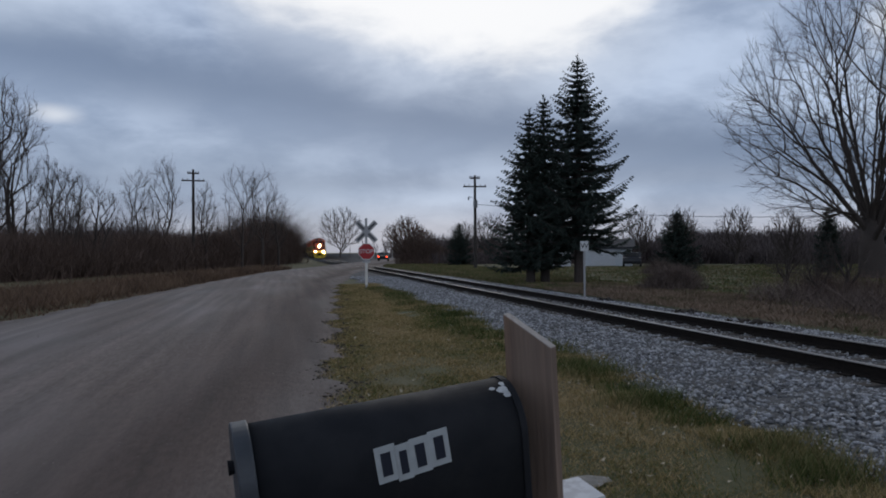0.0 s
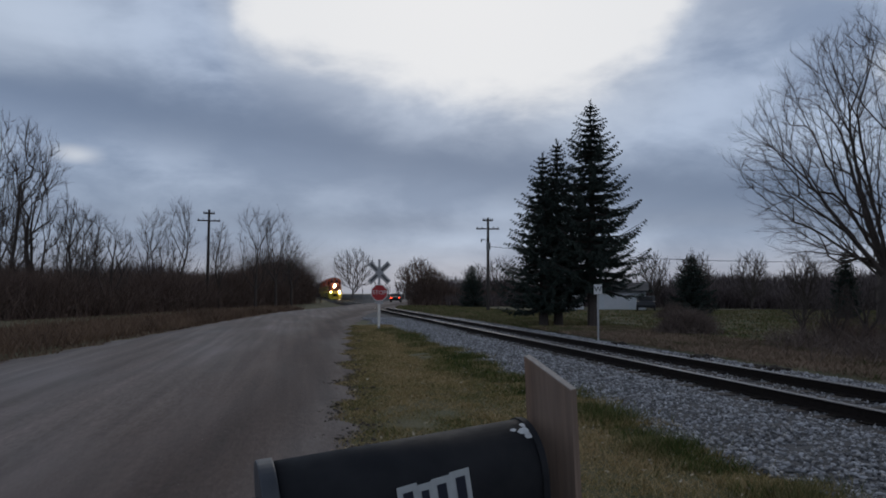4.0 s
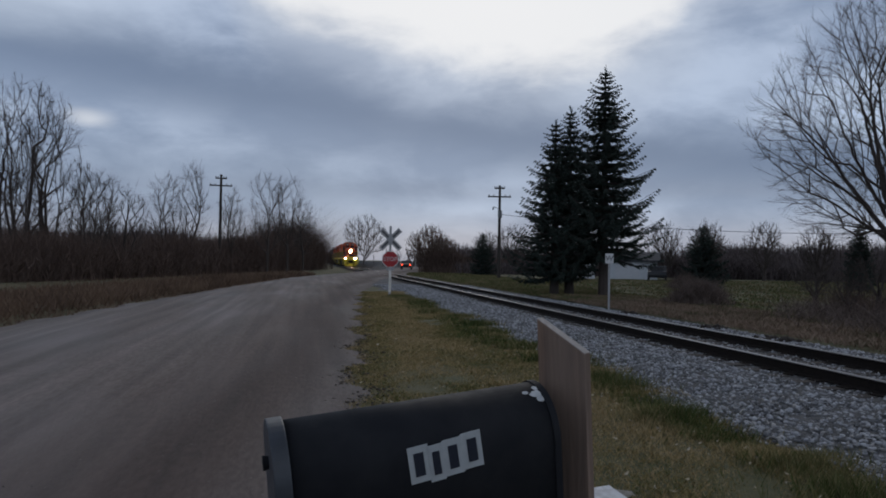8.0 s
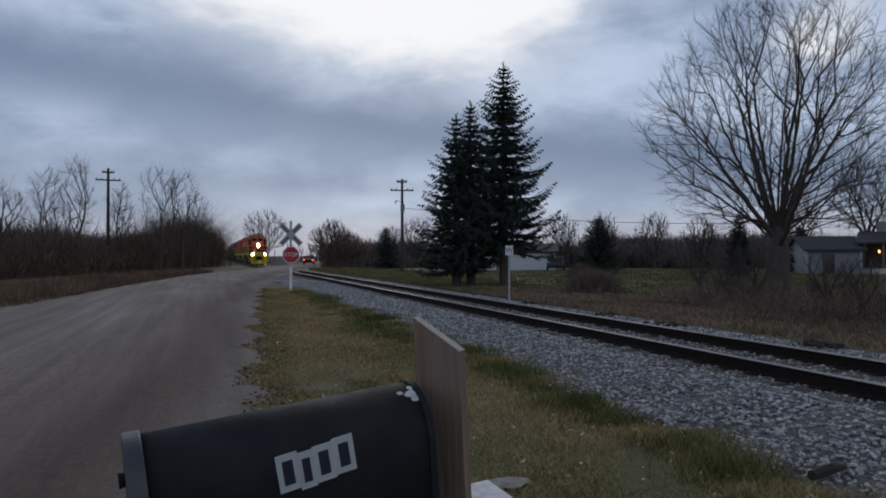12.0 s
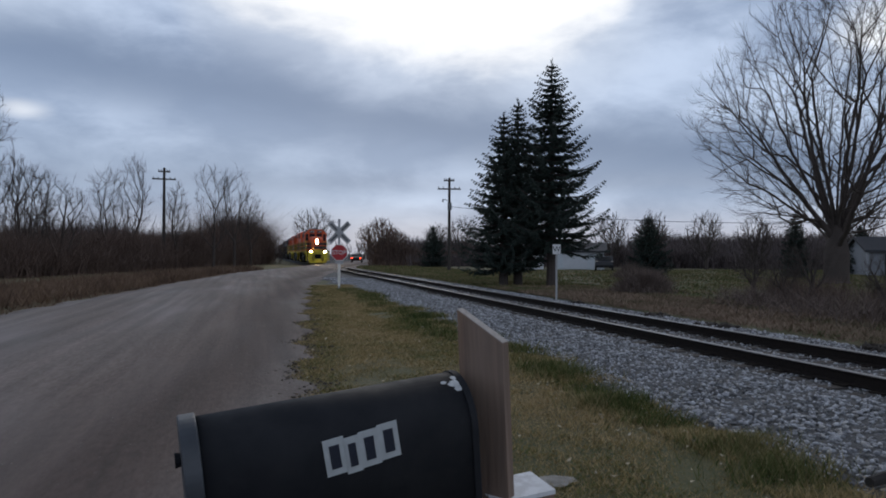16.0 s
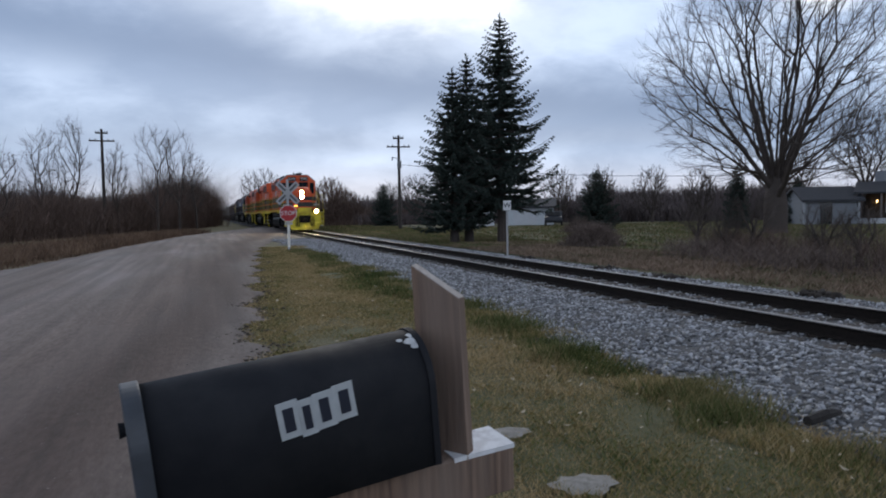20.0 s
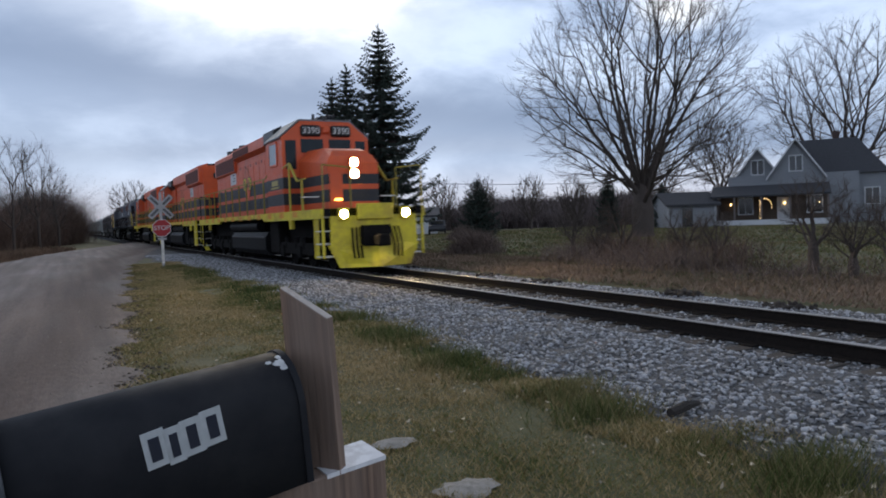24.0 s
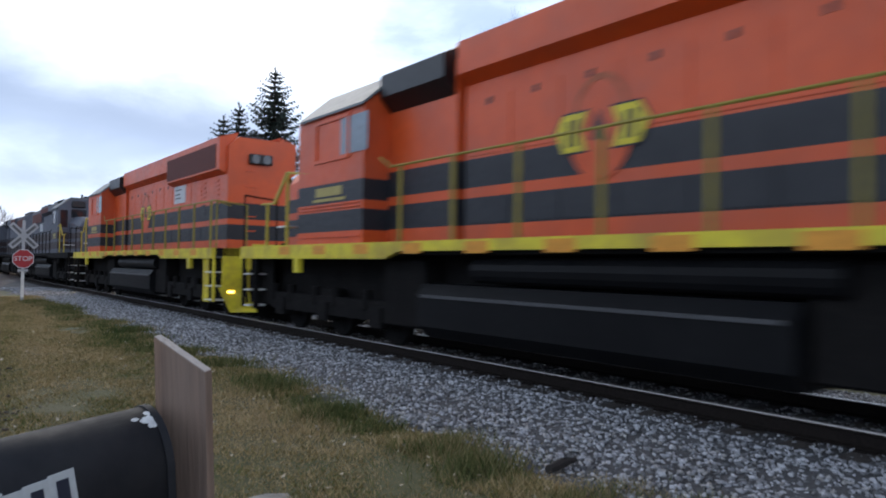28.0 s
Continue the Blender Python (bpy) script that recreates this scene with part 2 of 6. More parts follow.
def prism(bm, outline, axis, lo, hi, index=0, bevel=0.0):
    """An outline in the plane across axis ('x', 'y' or 'z'), drawn out from lo to hi."""
    def place(u, v, w):
        return {"x": (w, u, v), "y": (u, w, v), "z": (u, v, w)}[axis]
    r0 = [bm.verts.new(place(u, v, lo)) for u, v in outline]
    r1 = [bm.verts.new(place(u, v, hi)) for u, v in outline]
    n = len(outline)
    fs = [bm.faces.new((r0[i], r0[(i + 1) % n], r1[(i + 1) % n], r1[i])) for i in range(n)]
    fs += [bm.faces.new(list(reversed(r0))), bm.faces.new(r1)]
    for f in fs:
        f.material_index = index
    bmesh.ops.recalc_face_normals(bm, faces=fs)
    if bevel:
        bmesh.ops.bevel(bm, geom=list({e for f in fs for e in f.edges}), offset=bevel, segments=2, affect="EDGES", profile=0.6)
    return bm


def prismed(outline, axis, lo, hi, bevel=0.0):
    return prism(bmesh.new(), outline, axis, lo, hi, bevel=bevel)


def raw_mesh(name, verts, faces, mat):
    """A mesh from arrays: verts (n, 3) and faces (m, 3 or 4)."""
    me = bpy.data.meshes.new(name)
    verts, faces = np.asarray(verts, dtype=np.float32), np.asarray(faces, dtype=np.int32)
    k = faces.shape[1]
    me.vertices.add(len(verts))
    me.vertices.foreach_set("co", verts.ravel())
    me.loops.add(faces.size)
    me.loops.foreach_set("vertex_index", faces.ravel())
    me.polygons.add(len(faces))
    me.polygons.foreach_set("loop_start", np.arange(0, faces.size, k, dtype=np.int32))
    me.update(calc_edges=True)
    for q in (mat if isinstance(mat, (list, tuple)) else [mat]):
        me.materials.append(q)
    return me


def letters(text, size, mat, name="lettering", depth=0.004):
    """Text in the built-in font as a mesh, centred, standing in the xz plane and facing -y."""
    cu = bpy.data.curves.new(name, "FONT")
    cu.body, cu.size, cu.align_x, cu.align_y, cu.extrude = text, size, "CENTER", "CENTER", depth
    ob = bpy.data.objects.new(name, cu)
    scene.collection.objects.link(ob)
    me = bpy.data.meshes.new_from_object(ob.evaluated_get(bpy.context.evaluated_depsgraph_get()))
    bpy.data.objects.remove(ob)
    me.transform(pose(0, 0, 0, 90, 0, 0))
    me.materials.clear()
    me.materials.append(mat)
    return me


GRASS = material("grass_soil", (0.10, 0.095, 0.042), (0.065, 0.07, 0.028), 0.95, grain=9, stain=0.35, third=(0.13, 0.105, 0.055), bump=0.6, bump_scale=30)
GRAVEL_ROAD = material("gravel_road", (0.155, 0.130, 0.118), (0.105, 0.085, 0.077), 0.95, grain=22, stain=0.5, third=(0.175, 0.16, 0.156), bump=0.5, bump_scale=45, stretch=(1, 0.25, 1))


def lane_wear(mat):
    """Pale packed lanes and a red-brown softer strip, by the road's own across-coordinate."""
    n, l = mat.node_tree.nodes, mat.node_tree.links
    b = n["Principled BSDF"]
    src = b.inputs["Base Color"].links[0].from_socket
    at = n.new("ShaderNodeAttribute")
    at.attribute_name = "lane"
    rp = n.new("ShaderNodeValToRGB")
    l.new(at.outputs["Fac"], rp.inputs[0])
    e = rp.color_ramp.elements
    e[0].color, e[1].color = (0.62, 0.56, 0.54, 1), (0.92, 0.9, 0.9, 1)
    for p, c in ((0.10, (1.15, 1.15, 1.17)), (0.30, (1.05, 1.02, 1.03)), (0.48, (1.25, 1.22, 1.23)), (0.60, (1.12, 1.08, 1.08)), (0.73, (0.84, 0.74, 0.71)), (0.82, (0.50, 0.39, 0.36)), (0.87, (0.56, 0.46, 0.43)), (0.93, (0.95, 0.9, 0.89))):
        e.new(p).color = (*c, 1)
    # long streaks that tyres drew along the lanes
    tc, mp, st, sr = n.new("ShaderNodeTexCoord"), n.new("ShaderNodeMapping"), n.new("ShaderNodeTexNoise"), n.new("ShaderNodeMapRange")
    l.new(tc.outputs["Object"], mp.inputs[0])
    mp.inputs["Rotation"].default_value, mp.inputs["Scale"].default_value = (0, 0, radians(5.5)), (1.0, 0.035, 1.0)
    l.new(mp.outputs[0], st.inputs["Vector"])
    st.inputs["Scale"].default_value, st.inputs["Detail"].default_value = 3.2, 5
    l.new(st.outputs["Fac"], sr.inputs[0])
    for i, v in enumerate((0.35, 0.65, 0.78, 1.22)):
        sr.inputs[i + 1].default_value = v
    sm = n.new("ShaderNodeVectorMath")
    sm.operation = "SCALE"
    l.new(src, sm.inputs[0])
    l.new(sr.outputs[0], sm.inputs["Scale"])
    src = sm.outputs[0]
    mx = n.new("ShaderNodeMix")
    mx.data_type, mx.blend_type = "RGBA", "MULTIPLY"
    mx.inputs[0].default_value = 1.0
    l.new(src, mx.inputs[6])
    l.new(rp.outputs[0], mx.inputs[7])
    l.new(mx.outputs[2], b.inputs["Base Color"])


lane_wear(GRAVEL_ROAD)
# bed far darker than its stones: the gaps' shade is in the colour
BALLAST = material("ballast_bed", (0.10, 0.10, 0.106), (0.045, 0.045, 0.048), 0.95, grain=22, stain=1.5, bump=1.0, bump_scale=24)
STONE = material("limestone", (0.35, 0.355, 0.375), (0.20, 0.203, 0.216), 0.9, grain=30, stain=4, island=0.75)
STEEL = material("rail_steel", (0.021, 0.0165, 0.0145), (0.013, 0.0105, 0.0095), 0.85, 0.0, grain=25, stain=3, bump=0.2, spec=0.1)
SHINE = material("worn_steel", (0.30, 0.28, 0.27), (0.22, 0.20, 0.19), 0.38, 1.0, grain=30, stain=4)
TIE = material("creosote_wood", (0.06, 0.05, 0.045), (0.03, 0.026, 0.024), 0.9, grain=30, stain=3, vary=0.3, stretch=(0.2, 1, 1), bump=0.4)
ORANGE = material("orange_paint", (0.70, 0.098, 0.017), (0.62, 0.085, 0.016), 0.42, grain=3, stain=0.8, third=(0.52, 0.09, 0.032))
BLACK = material("black_paint", (0.014, 0.016, 0.022), (0.02, 0.021, 0.026), 0.5, grain=5, stain=1)
YELLOW = material("yellow_paint", (0.72, 0.60, 0.03), (0.62, 0.50, 0.03), 0.5, grain=6, stain=1.5, third=(0.42, 0.30, 0.04))
UNDER = material("dark_underframe", (0.009, 0.0086, 0.0088), (0.016, 0.0145, 0.014), 0.85, grain=12, stain=2, spec=0.08)
GLASS = material("cab_glass", (0.015, 0.022, 0.028), (0.01, 0.016, 0.02), 0.08, grain=3, stain=1, spec=0.25)
MAILBOX = material("black_enamel", (0.019, 0.020, 0.024), (0.027, 0.028, 0.032), 0.66, grain=14, stain=3, bump=0.05, bump_scale=12, spec=0.10)
PLANK = material("weathered_plank", (0.27, 0.175, 0.125), (0.11, 0.072, 0.054), 0.85, grain=85, stain=7, stretch=(1, 1, 0.05), bump=0.35, bump_scale=40, third=(0.22, 0.165, 0.135))
WHITE = material("white_paint", (0.72, 0.72, 0.72), (0.6, 0.6, 0.6), 0.6, grain=15, stain=4)
RED = material("sign_red", (0.42, 0.02, 0.025), (0.38, 0.02, 0.025), 0.45, grain=6, stain=2)
NEEDLES = material("spruce_needles", (0.070, 0.088, 0.076), (0.045, 0.06, 0.052), 0.85, grain=6, stain=1.0, island=0.35, spec=0.1)
BARK = material("bare_bark", (0.095, 0.078, 0.070), (0.065, 0.054, 0.05), 0.92, grain=18, stain=2, spec=0.15)
BRUSH = material("dry_brush", (0.16, 0.112, 0.092), (0.10, 0.072, 0.062), 0.95, grain=10, stain=0.6, island=0.35, spec=0.1)
LOW_BRUSH = material("bleached_brush", (0.19, 0.145, 0.125), (0.125, 0.097, 0.086), 0.95, grain=10, stain=0.6, island=0.35, spec=0.1)
# greyer copy of the brush, with the haze of distance in its colour
FAR_BRUSH = material("far_brush", (0.15, 0.122, 0.12), (0.10, 0.083, 0.082), 0.95, grain=10, stain=0.6, island=0.35, spec=0.1)
POLE = material("old_pole_wood", (0.06, 0.05, 0.045), (0.04, 0.034, 0.03), 0.9, grain=14, stain=2, stretch=(1, 1, 0.1))

# ---- ground, road, track bed ----
TRACK_X, RAIL_Z, GAUGE = 7.75, 0.11, 1.507
rng = np.random.default_rng(7)


def road_line(y):
    """Middle and half width of the gravel road at y; it bends to cross the track far off."""
    ys = (-60, -20, 38, 56, 82, 118, 178, 330, 700)
    xm = np.interp(y, ys, (-9.8, -6.1, -0.7, 1.9, 7.75, 15.5, 27, 58, 130))
    hw = np.interp(y, ys, (4.6, 4.55, 3.35, 3.6, 3.2, 2.9, 2.9, 2.9, 2.9))
    return xm, hw


def build_ground():
    # one sheet to the horizon, finer near the camera
    xs = np.unique(np.concatenate([np.linspace(-1500, -60, 14), np.linspace(-60, 100, 90), np.linspace(100, 1500, 14)]))
    ys = np.unique(np.concatenate([np.linspace(-900, -30, 10), np.linspace(-30, 120, 110), np.linspace(120, 2600, 24)]))
    X, Y = np.meshgrid(xs, ys)
    Z = 0.035 * np.sin(X * 0.9 + 1.3 * np.sin(Y * 0.31)) * np.cos(Y * 0.7) - 0.055
    # shallow ditch on the left of the road, and a dip beyond the track
    xm, hw = road_line(Y)
    d = X - (xm - hw)
    Z = Z - 0.28 * np.exp(-((d + 2.2) / 1.2) ** 2) * (Y < 90)
    Z = np.where(abs(X - TRACK_X) < 3.0, np.minimum(Z, -0.16), Z)
    inside = abs(X - xm) < hw + 0.4
    Z = np.where(inside, -0.12, Z)
    n, k = X.shape
    i = np.arange(n * k).reshape(n, k)
    f = np.stack([i[:-1, :-1], i[:-1, 1:], i[1:, 1:], i[1:, :-1]], -1).reshape(-1, 4)
    me = raw_mesh("ground", np.stack([X, Y, Z], -1).reshape(-1, 3), f, GRASS)
    me.polygons.foreach_set("use_smooth", [True] * len(me.polygons))
    tagged(new("ground", me), "mown grass and rough dry field beside the track", "ground", kind="structure")


def build_road():
    ys = np.concatenate([np.linspace(-60, -8, 20), np.linspace(-7.5, 60, 160), np.linspace(61, 700, 80)])
    us = np.array([-1.12, -1.0, -0.9, -0.7, -0.5, -0.25, 0, 0.25, 0.5, 0.7, 0.88, 0.97, 1.06])
    U, Y = np.meshgrid(us, ys)
    xm, hw = road_line(Y)
    jag = 0.16 * np.sin(Y * 2.1 + 3 * U) + 0.10 * np.sin(Y * 5.3 + 1.0)
    X = xm + U * hw + np.where(abs(U) > 0.95, jag, 0)
    lift = np.interp(Y, (20, 70, 82, 94, 140), (0, 0.07, 0.098, 0.07, 0.0))
    Z = 0.055 * (1 - U * U) - 0.02 + lift - 0.012 * np.exp(-((abs(U) - 0.45) / 0.12) ** 2) + 0.006 * np.sin(Y * 1.7 + U * 9)
    Z = np.where(abs(U) > 1.02, -0.1, Z)
    n, k = X.shape
    i = np.arange(n * k).reshape(n, k)
    f = np.stack([i[:-1, :-1], i[:-1, 1:], i[1:, 1:], i[1:, :-1]], -1).reshape(-1, 4)
    me = raw_mesh("road", np.stack([X, Y, Z], -1).reshape(-1, 3), f, GRAVEL_ROAD)
    me.attributes.new("lane", "FLOAT", "POINT").data.foreach_set("value", ((U + 1.1) / 2.2 + 0.03 * np.sin(Y * 0.35)).astype(np.float32).ravel())
    me.polygons.foreach_set("use_smooth", [True] * len(me.polygons))
    tagged(new("road", me), "packed gravel road with pale wheel tracks", "road", kind="structure")


def build_track():
    # bed: a broad shoulder towards the road, a short one on the far side
    ys = np.concatenate([np.linspace(-60, -2, 16), np.linspace(-1.5, 45, 94), np.linspace(46, 900, 90)])
    prof = ((-4.05, -0.10), (-3.75, -0.015), (-2.2, -0.005), (-1.5, -0.03), (-1.25, -0.085), (0, -0.08), (1.25, -0.085), (1.5, -0.03), (2.3, -0.06), (2.9, -0.19))
    P = np.array(prof)
    U, Y = np.meshgrid(np.arange(len(prof)), ys)
    X = TRACK_X + P[:, 0][U] + np.where(U == 0, 0.18 * np.sin(Y * 0.8) + 0.12 * np.sin(Y * 2.7) - np.interp(Y, (0, 4.5), (0.6, 0.0)), 0)
    X = X + np.where(U == 1, 0.10 * np.sin(Y * 1.1 + 2) - np.interp(Y, (0, 4.5), (0.45, 0.0)), 0)
    X = np.where(U < 2, np.maximum(X, road_line(Y)[0] * (Y > 40) + (Y <= 40) * -99), X)
    Z = P[:, 1][U] + np.where((U > 0) & (U < 9), 0.012 * np.sin(X * 7 + Y * 5), 0)
    n, k = X.shape
    i = np.arange(n * k).reshape(n, k)
    f = np.stack([i[:-1, :-1], i[:-1, 1:], i[1:, 1:], i[1:, :-1]], -1).reshape(-1, 4)
    tagged(new("track_bed", raw_mesh("track_bed", np.stack([X, Y, Z], -1).reshape(-1, 3), f, BALLAST)), "crushed limestone ballast bed under the railway track", "ballast", kind="structure")
    track = thing("railway_track", "single railway track with dark ties and brown rails", "railway track", kind="structure")
    h = 0.17
    web = ((-0.07, 0), (0.07, 0), (0.07, 0.012), (0.012, 0.03), (0.012, 0.125), (0.036, 0.135), (0.036, 0.158), (-0.036, 0.158), (-0.036, 0.135), (-0.012, 0.125), (-0.012, 0.03), (-0.07, 0.012))
    cap = ((-0.034, 0.158), (0.034, 0.158), (0.030, h), (-0.030, h))
    for s in (-1, 1):
        rail = part("rail", prismed(web, "y", -60, 900), STEEL, track, at=pose(TRACK_X + s * GAUGE / 2, 0, RAIL_Z - h))
        part("running_surface", prismed(cap, "y", -60, 900), SHINE, rail, "polished top of the rail")
    tie = mesh_of(boxed(-1.3, -0.115, -0.18, 1.3, 0.115, 0, bevel=0.012), "tie", TIE)
    r = random.Random(4)
    for k in range(290):
        part("tie", tie, None, track, at=pose(TRACK_X + r.uniform(-0.04, 0.04), -22 + k * 0.54, RAIL_Z - h - r.uniform(0.0, 0.012), 0, 0, r.uniform(-1.2, 1.2)))
    plate = mesh_of(boxed(-0.17, -0.09, 0, 0.17, 0.09, 0.016, bevel=0.003), "tie_plate", STEEL)
    for k in range(60):
        for s in (-1, 1):
            part("tie_plate", plate, None, track, at=pose(TRACK_X + s * GAUGE / 2, -1.48 + k * 0.54 + 0.0, RAIL_Z - h - 0.008))


build_ground()
build_road()
build_track()

# ---- verge, stones and grass ----
def grass_mat(name, greens, straws, patch=0.9):
    """Blades that run from green to straw, blade by blade and in patches."""
    mat = bpy.data.materials.new(name)
    mat.use_nodes = True
    n, l = mat.node_tree.nodes, mat.node_tree.links
    b = n["Principled BSDF"]
    b.inputs["Roughness"].default_value, b.inputs["Specular IOR Level"].default_value = 0.8, 0.2
    isl = n.new("ShaderNodeNewGeometry").outputs["Random Per Island"]
    tc = n.new("ShaderNodeTexCoord")
    tx = n.new("ShaderNodeTexNoise")
    l.new(tc.outputs["Object"], tx.inputs["Vector"])
    tx.inputs["Scale"].default_value, tx.inputs["Detail"].default_value, tx.inputs["Roughness"].default_value = patch, 5, 0.7
    # wide swathes, drawn out along the track
    mp, wd = n.new("ShaderNodeMapping"), n.new("ShaderNodeTexNoise")
    l.new(tc.outputs["Object"], mp.inputs[0])
    mp.inputs["Scale"].default_value = (1.0, 0.30, 1.0)
    l.new(mp.outputs[0], wd.inputs["Vector"])
    wd.inputs["Scale"].default_value, wd.inputs["Detail"].default_value = 0.75, 2
    sw = n.new("ShaderNodeMath")
    sw.operation = "MULTIPLY_ADD"
    l.new(wd.outputs["Fac"], sw.inputs[0])
    sw.inputs[1].default_value, sw.inputs[2].default_value = 1.3, -0.60
    sm = n.new("ShaderNodeMath")
    sm.operation = "ADD"
    l.new(sw.outputs[0], sm.inputs[0])
    l.new(tx.outputs["Fac"], sm.inputs[1])
    hf = n.new("ShaderNodeMath")
    hf.operation = "MULTIPLY_ADD"
    l.new(isl, hf.inputs[0])
    hf.inputs[1].default_value, hf.inputs[2].default_value = 0.7, 0.15
    mx = n.new("ShaderNodeMath")
    mx.operation = "ADD"
    l.new(hf.outputs[0], mx.inputs[0])
    l.new(sm.outputs[0], mx.inputs[1])
    rp = n.new("ShaderNodeValToRGB")
    l.new(mx.outputs[0], rp.inputs[0])
    mr = n.new("ShaderNodeMapRange")
    l.new(mx.outputs[0], mr.inputs[0])
    mr.inputs[1].default_value, mr.inputs[2].default_value = 0.5, 1.3
    l.new(mr.outputs[0], rp.inputs[0])
    e = rp.color_ramp.elements
    e[0].color, e[1].color = (*greens[0], 1), (*straws[1], 1)
    for at, c in ((0.35, greens[1]), (0.65, straws[0])):
        k = e.new(at)
        k.color = (*c, 1)
    l.new(rp.outputs[0], b.inputs["Base Color"])
    return mat


VERGE_GRASS = grass_mat("verge_grass", ((0.065, 0.095, 0.026), (0.15, 0.148, 0.048)), ((0.31, 0.225, 0.10), (0.44, 0.33, 0.18)))
FALLOW_GRASS = grass_mat("fallow_grass", ((0.085, 0.095, 0.04), (0.15, 0.118, 0.075)), ((0.20, 0.14, 0.10), (0.27, 0.195, 0.145)))
DRY_GRASS = grass_mat("dry_weeds", ((0.075, 0.050, 0.036), (0.11, 0.070, 0.048)), ((0.15, 0.096, 0.066), (0.21, 0.14, 0.095)))
LAWN_GRASS = grass_mat("lawn_grass", ((0.07, 0.095, 0.032), (0.095, 0.115, 0.04)), ((0.15, 0.135, 0.06), (0.21, 0.17, 0.09)))


def blades(name, x, y, z, height, width, mat, label, lean=0.5):
    n = len(x)
    a = rng.uniform(0, 2 * np.pi, n)
    b = rng.uniform(0, 2 * np.pi, n)
    h = height * rng.uniform(0.5, 1.25, n)
    w = width * rng.uniform(0.6, 1.3, n)
    base = np.stack([x, y, z - 0.01], -1)
    side = np.stack([np.cos(a), np.sin(a), np.zeros(n)], -1) * w[:, None] / 2
    tip = base + np.stack([np.cos(b) * lean * h, np.sin(b) * lean * h, h], -1)
    v = np.stack([base - side, base + side, tip], 1).reshape(-1, 3)
    f = np.arange(3 * n).reshape(-1, 3)
    return tagged(new(name, raw_mesh(name, v, f, mat)), label, "grass", kind="stuff")


def verge_edge(y):
    xm, hw = road_line(y)
    return xm + hw + 0.14 * np.sin(y * 2.1 + 3) + 0.1 * np.sin(y * 5.3 + 1)


def ballast_toe(y):
    return TRACK_X - 3.72 + 0.18 * np.sin(y * 0.8) + 0.12 * np.sin(y * 2.7) - np.interp(y, (0, 4.5), (0.6, 0.0))


def build_verge_grass():
    # sheet of turf a hand's breadth proud of the bed, then blades on it
    n = 330000
    y = 0.8 + 34 * rng.random(n) ** 1.9
    lo, hi = verge_edge(y) - 0.12, ballast_toe(y) + 0.22
    u = rng.random(n)
    x = lo + (hi - lo) * u
    keep = (hi > lo) & ~((u > 0.93) & (rng.random(n) < 0.55)) & ~((u < 0.05) & (rng.random(n) < 0.6))
    # bare patch of dust by the mailbox post
    keep &= (((x - 1.98) / 0.15) ** 2 + ((y - 3.5) / 0.11) ** 2 > rng.random(n) ** 0.5) & (((x - 1.95) / 0.13) ** 2 + ((y - 4.5) / 0.09) ** 2 > rng.random(n) ** 0.5)
    x, y, u = x[keep], y[keep], u[keep]
    clump = np.sin(x * 5.1 + 2 * np.sin(y * 2.3)) * np.sin(y * 3.7 + 1.5 * np.sin(x * 2.9))
    tall = 0.030 + 0.016 * clump + 0.055 * (u > 0.78) * (0.5 + 0.5 * np.sin(y * 4.1 + 7 * u))
    blades("verge_grass", x, y, np.full(len(x), -0.03), np.maximum(tall, 0.012), 0.0038 + 0.0011 * y, VERGE_GRASS, "short autumn grass, green and straw, on the verge", 0.9)
    n = 36000      # the verge behind the mailbox
    y = 0.9 - 11 * rng.random(n) ** 1.5
    x = verge_edge(y) + (ballast_toe(y) - verge_edge(y) + 0.2) * rng.random(n)
    blades("verge_grass", x, y, np.full(n, -0.03), 0.03 + 0.03 * rng.random(n), np.full(n, 0.007), VERGE_GRASS, "short autumn grass, green and straw, on the verge", 0.9)
    # taller dark tufts where the turf meets the ballast
    n = 62000
    y = 0.8 + 30 * rng.random(n) ** 1.7
    g = np.sin(y * 3.1) + 0.8 * np.sin(y * 7.7 + 1)
    x = ballast_toe(y) - 0.05 + rng.normal(0, 0.2, n) - 0.4 * rng.random(n)
    k = rng.random(n) < 0.35 + 0.3 * g
    blades("edge_tufts", x[k], y[k], np.full(k.sum(), -0.03), 0.11 + 0.035 * g[k], 0.005 + 0.0011 * y[k], grass_mat("edge_tuft_grass", ((0.04, 0.065, 0.016), (0.06, 0.085, 0.02)), ((0.10, 0.11, 0.035), (0.25, 0.21, 0.10))), "tall dark green grass tufts along the ballast edge", 0.6)
    n = 60000
    y = 4 + 28 * rng.random(n)
    x = TRACK_X + 2.7 + 4.6 * rng.random(n) ** 0.8
    blades("fallow_grass", x, y, np.full(n, -0.05), 0.07 + 0.05 * rng.random(n), 0.02 + 0.0016 * y, FALLOW_GRASS, "dry brown grass strip beyond the track", 0.8)
    n = 90000
    y = 5 + 60 * rng.random(n) ** 1.3
    x = TRACK_X + 6.5 + (14 + y * 0.6) * rng.random(n)
    blades("lawn_grass", x, y, np.full(n, -0.05), 0.07 + 0.03 * rng.random(n), 0.03 + 0.0016 * y, LAWN_GRASS, "mown dull green lawn beyond the brush", 0.7)
    n = 45000
    y = 28 + 62 * rng.random(n) ** 1.3
    x = TRACK_X + 2.7 + (5 + 0.1 * (y - 28)) * rng.random(n)
    blades("lawn_grass", x, y, np.full(n, -0.05), 0.08 + 0.04 * rng.random(n), 0.03 + 0.0016 * y, LAWN_GRASS, "rough green grass beside the track", 0.7)
    # weeds between road and thicket
    n = 60000
    y = -5 + 75 * rng.random(n) ** 1.1
    xm, hw = road_line(y)
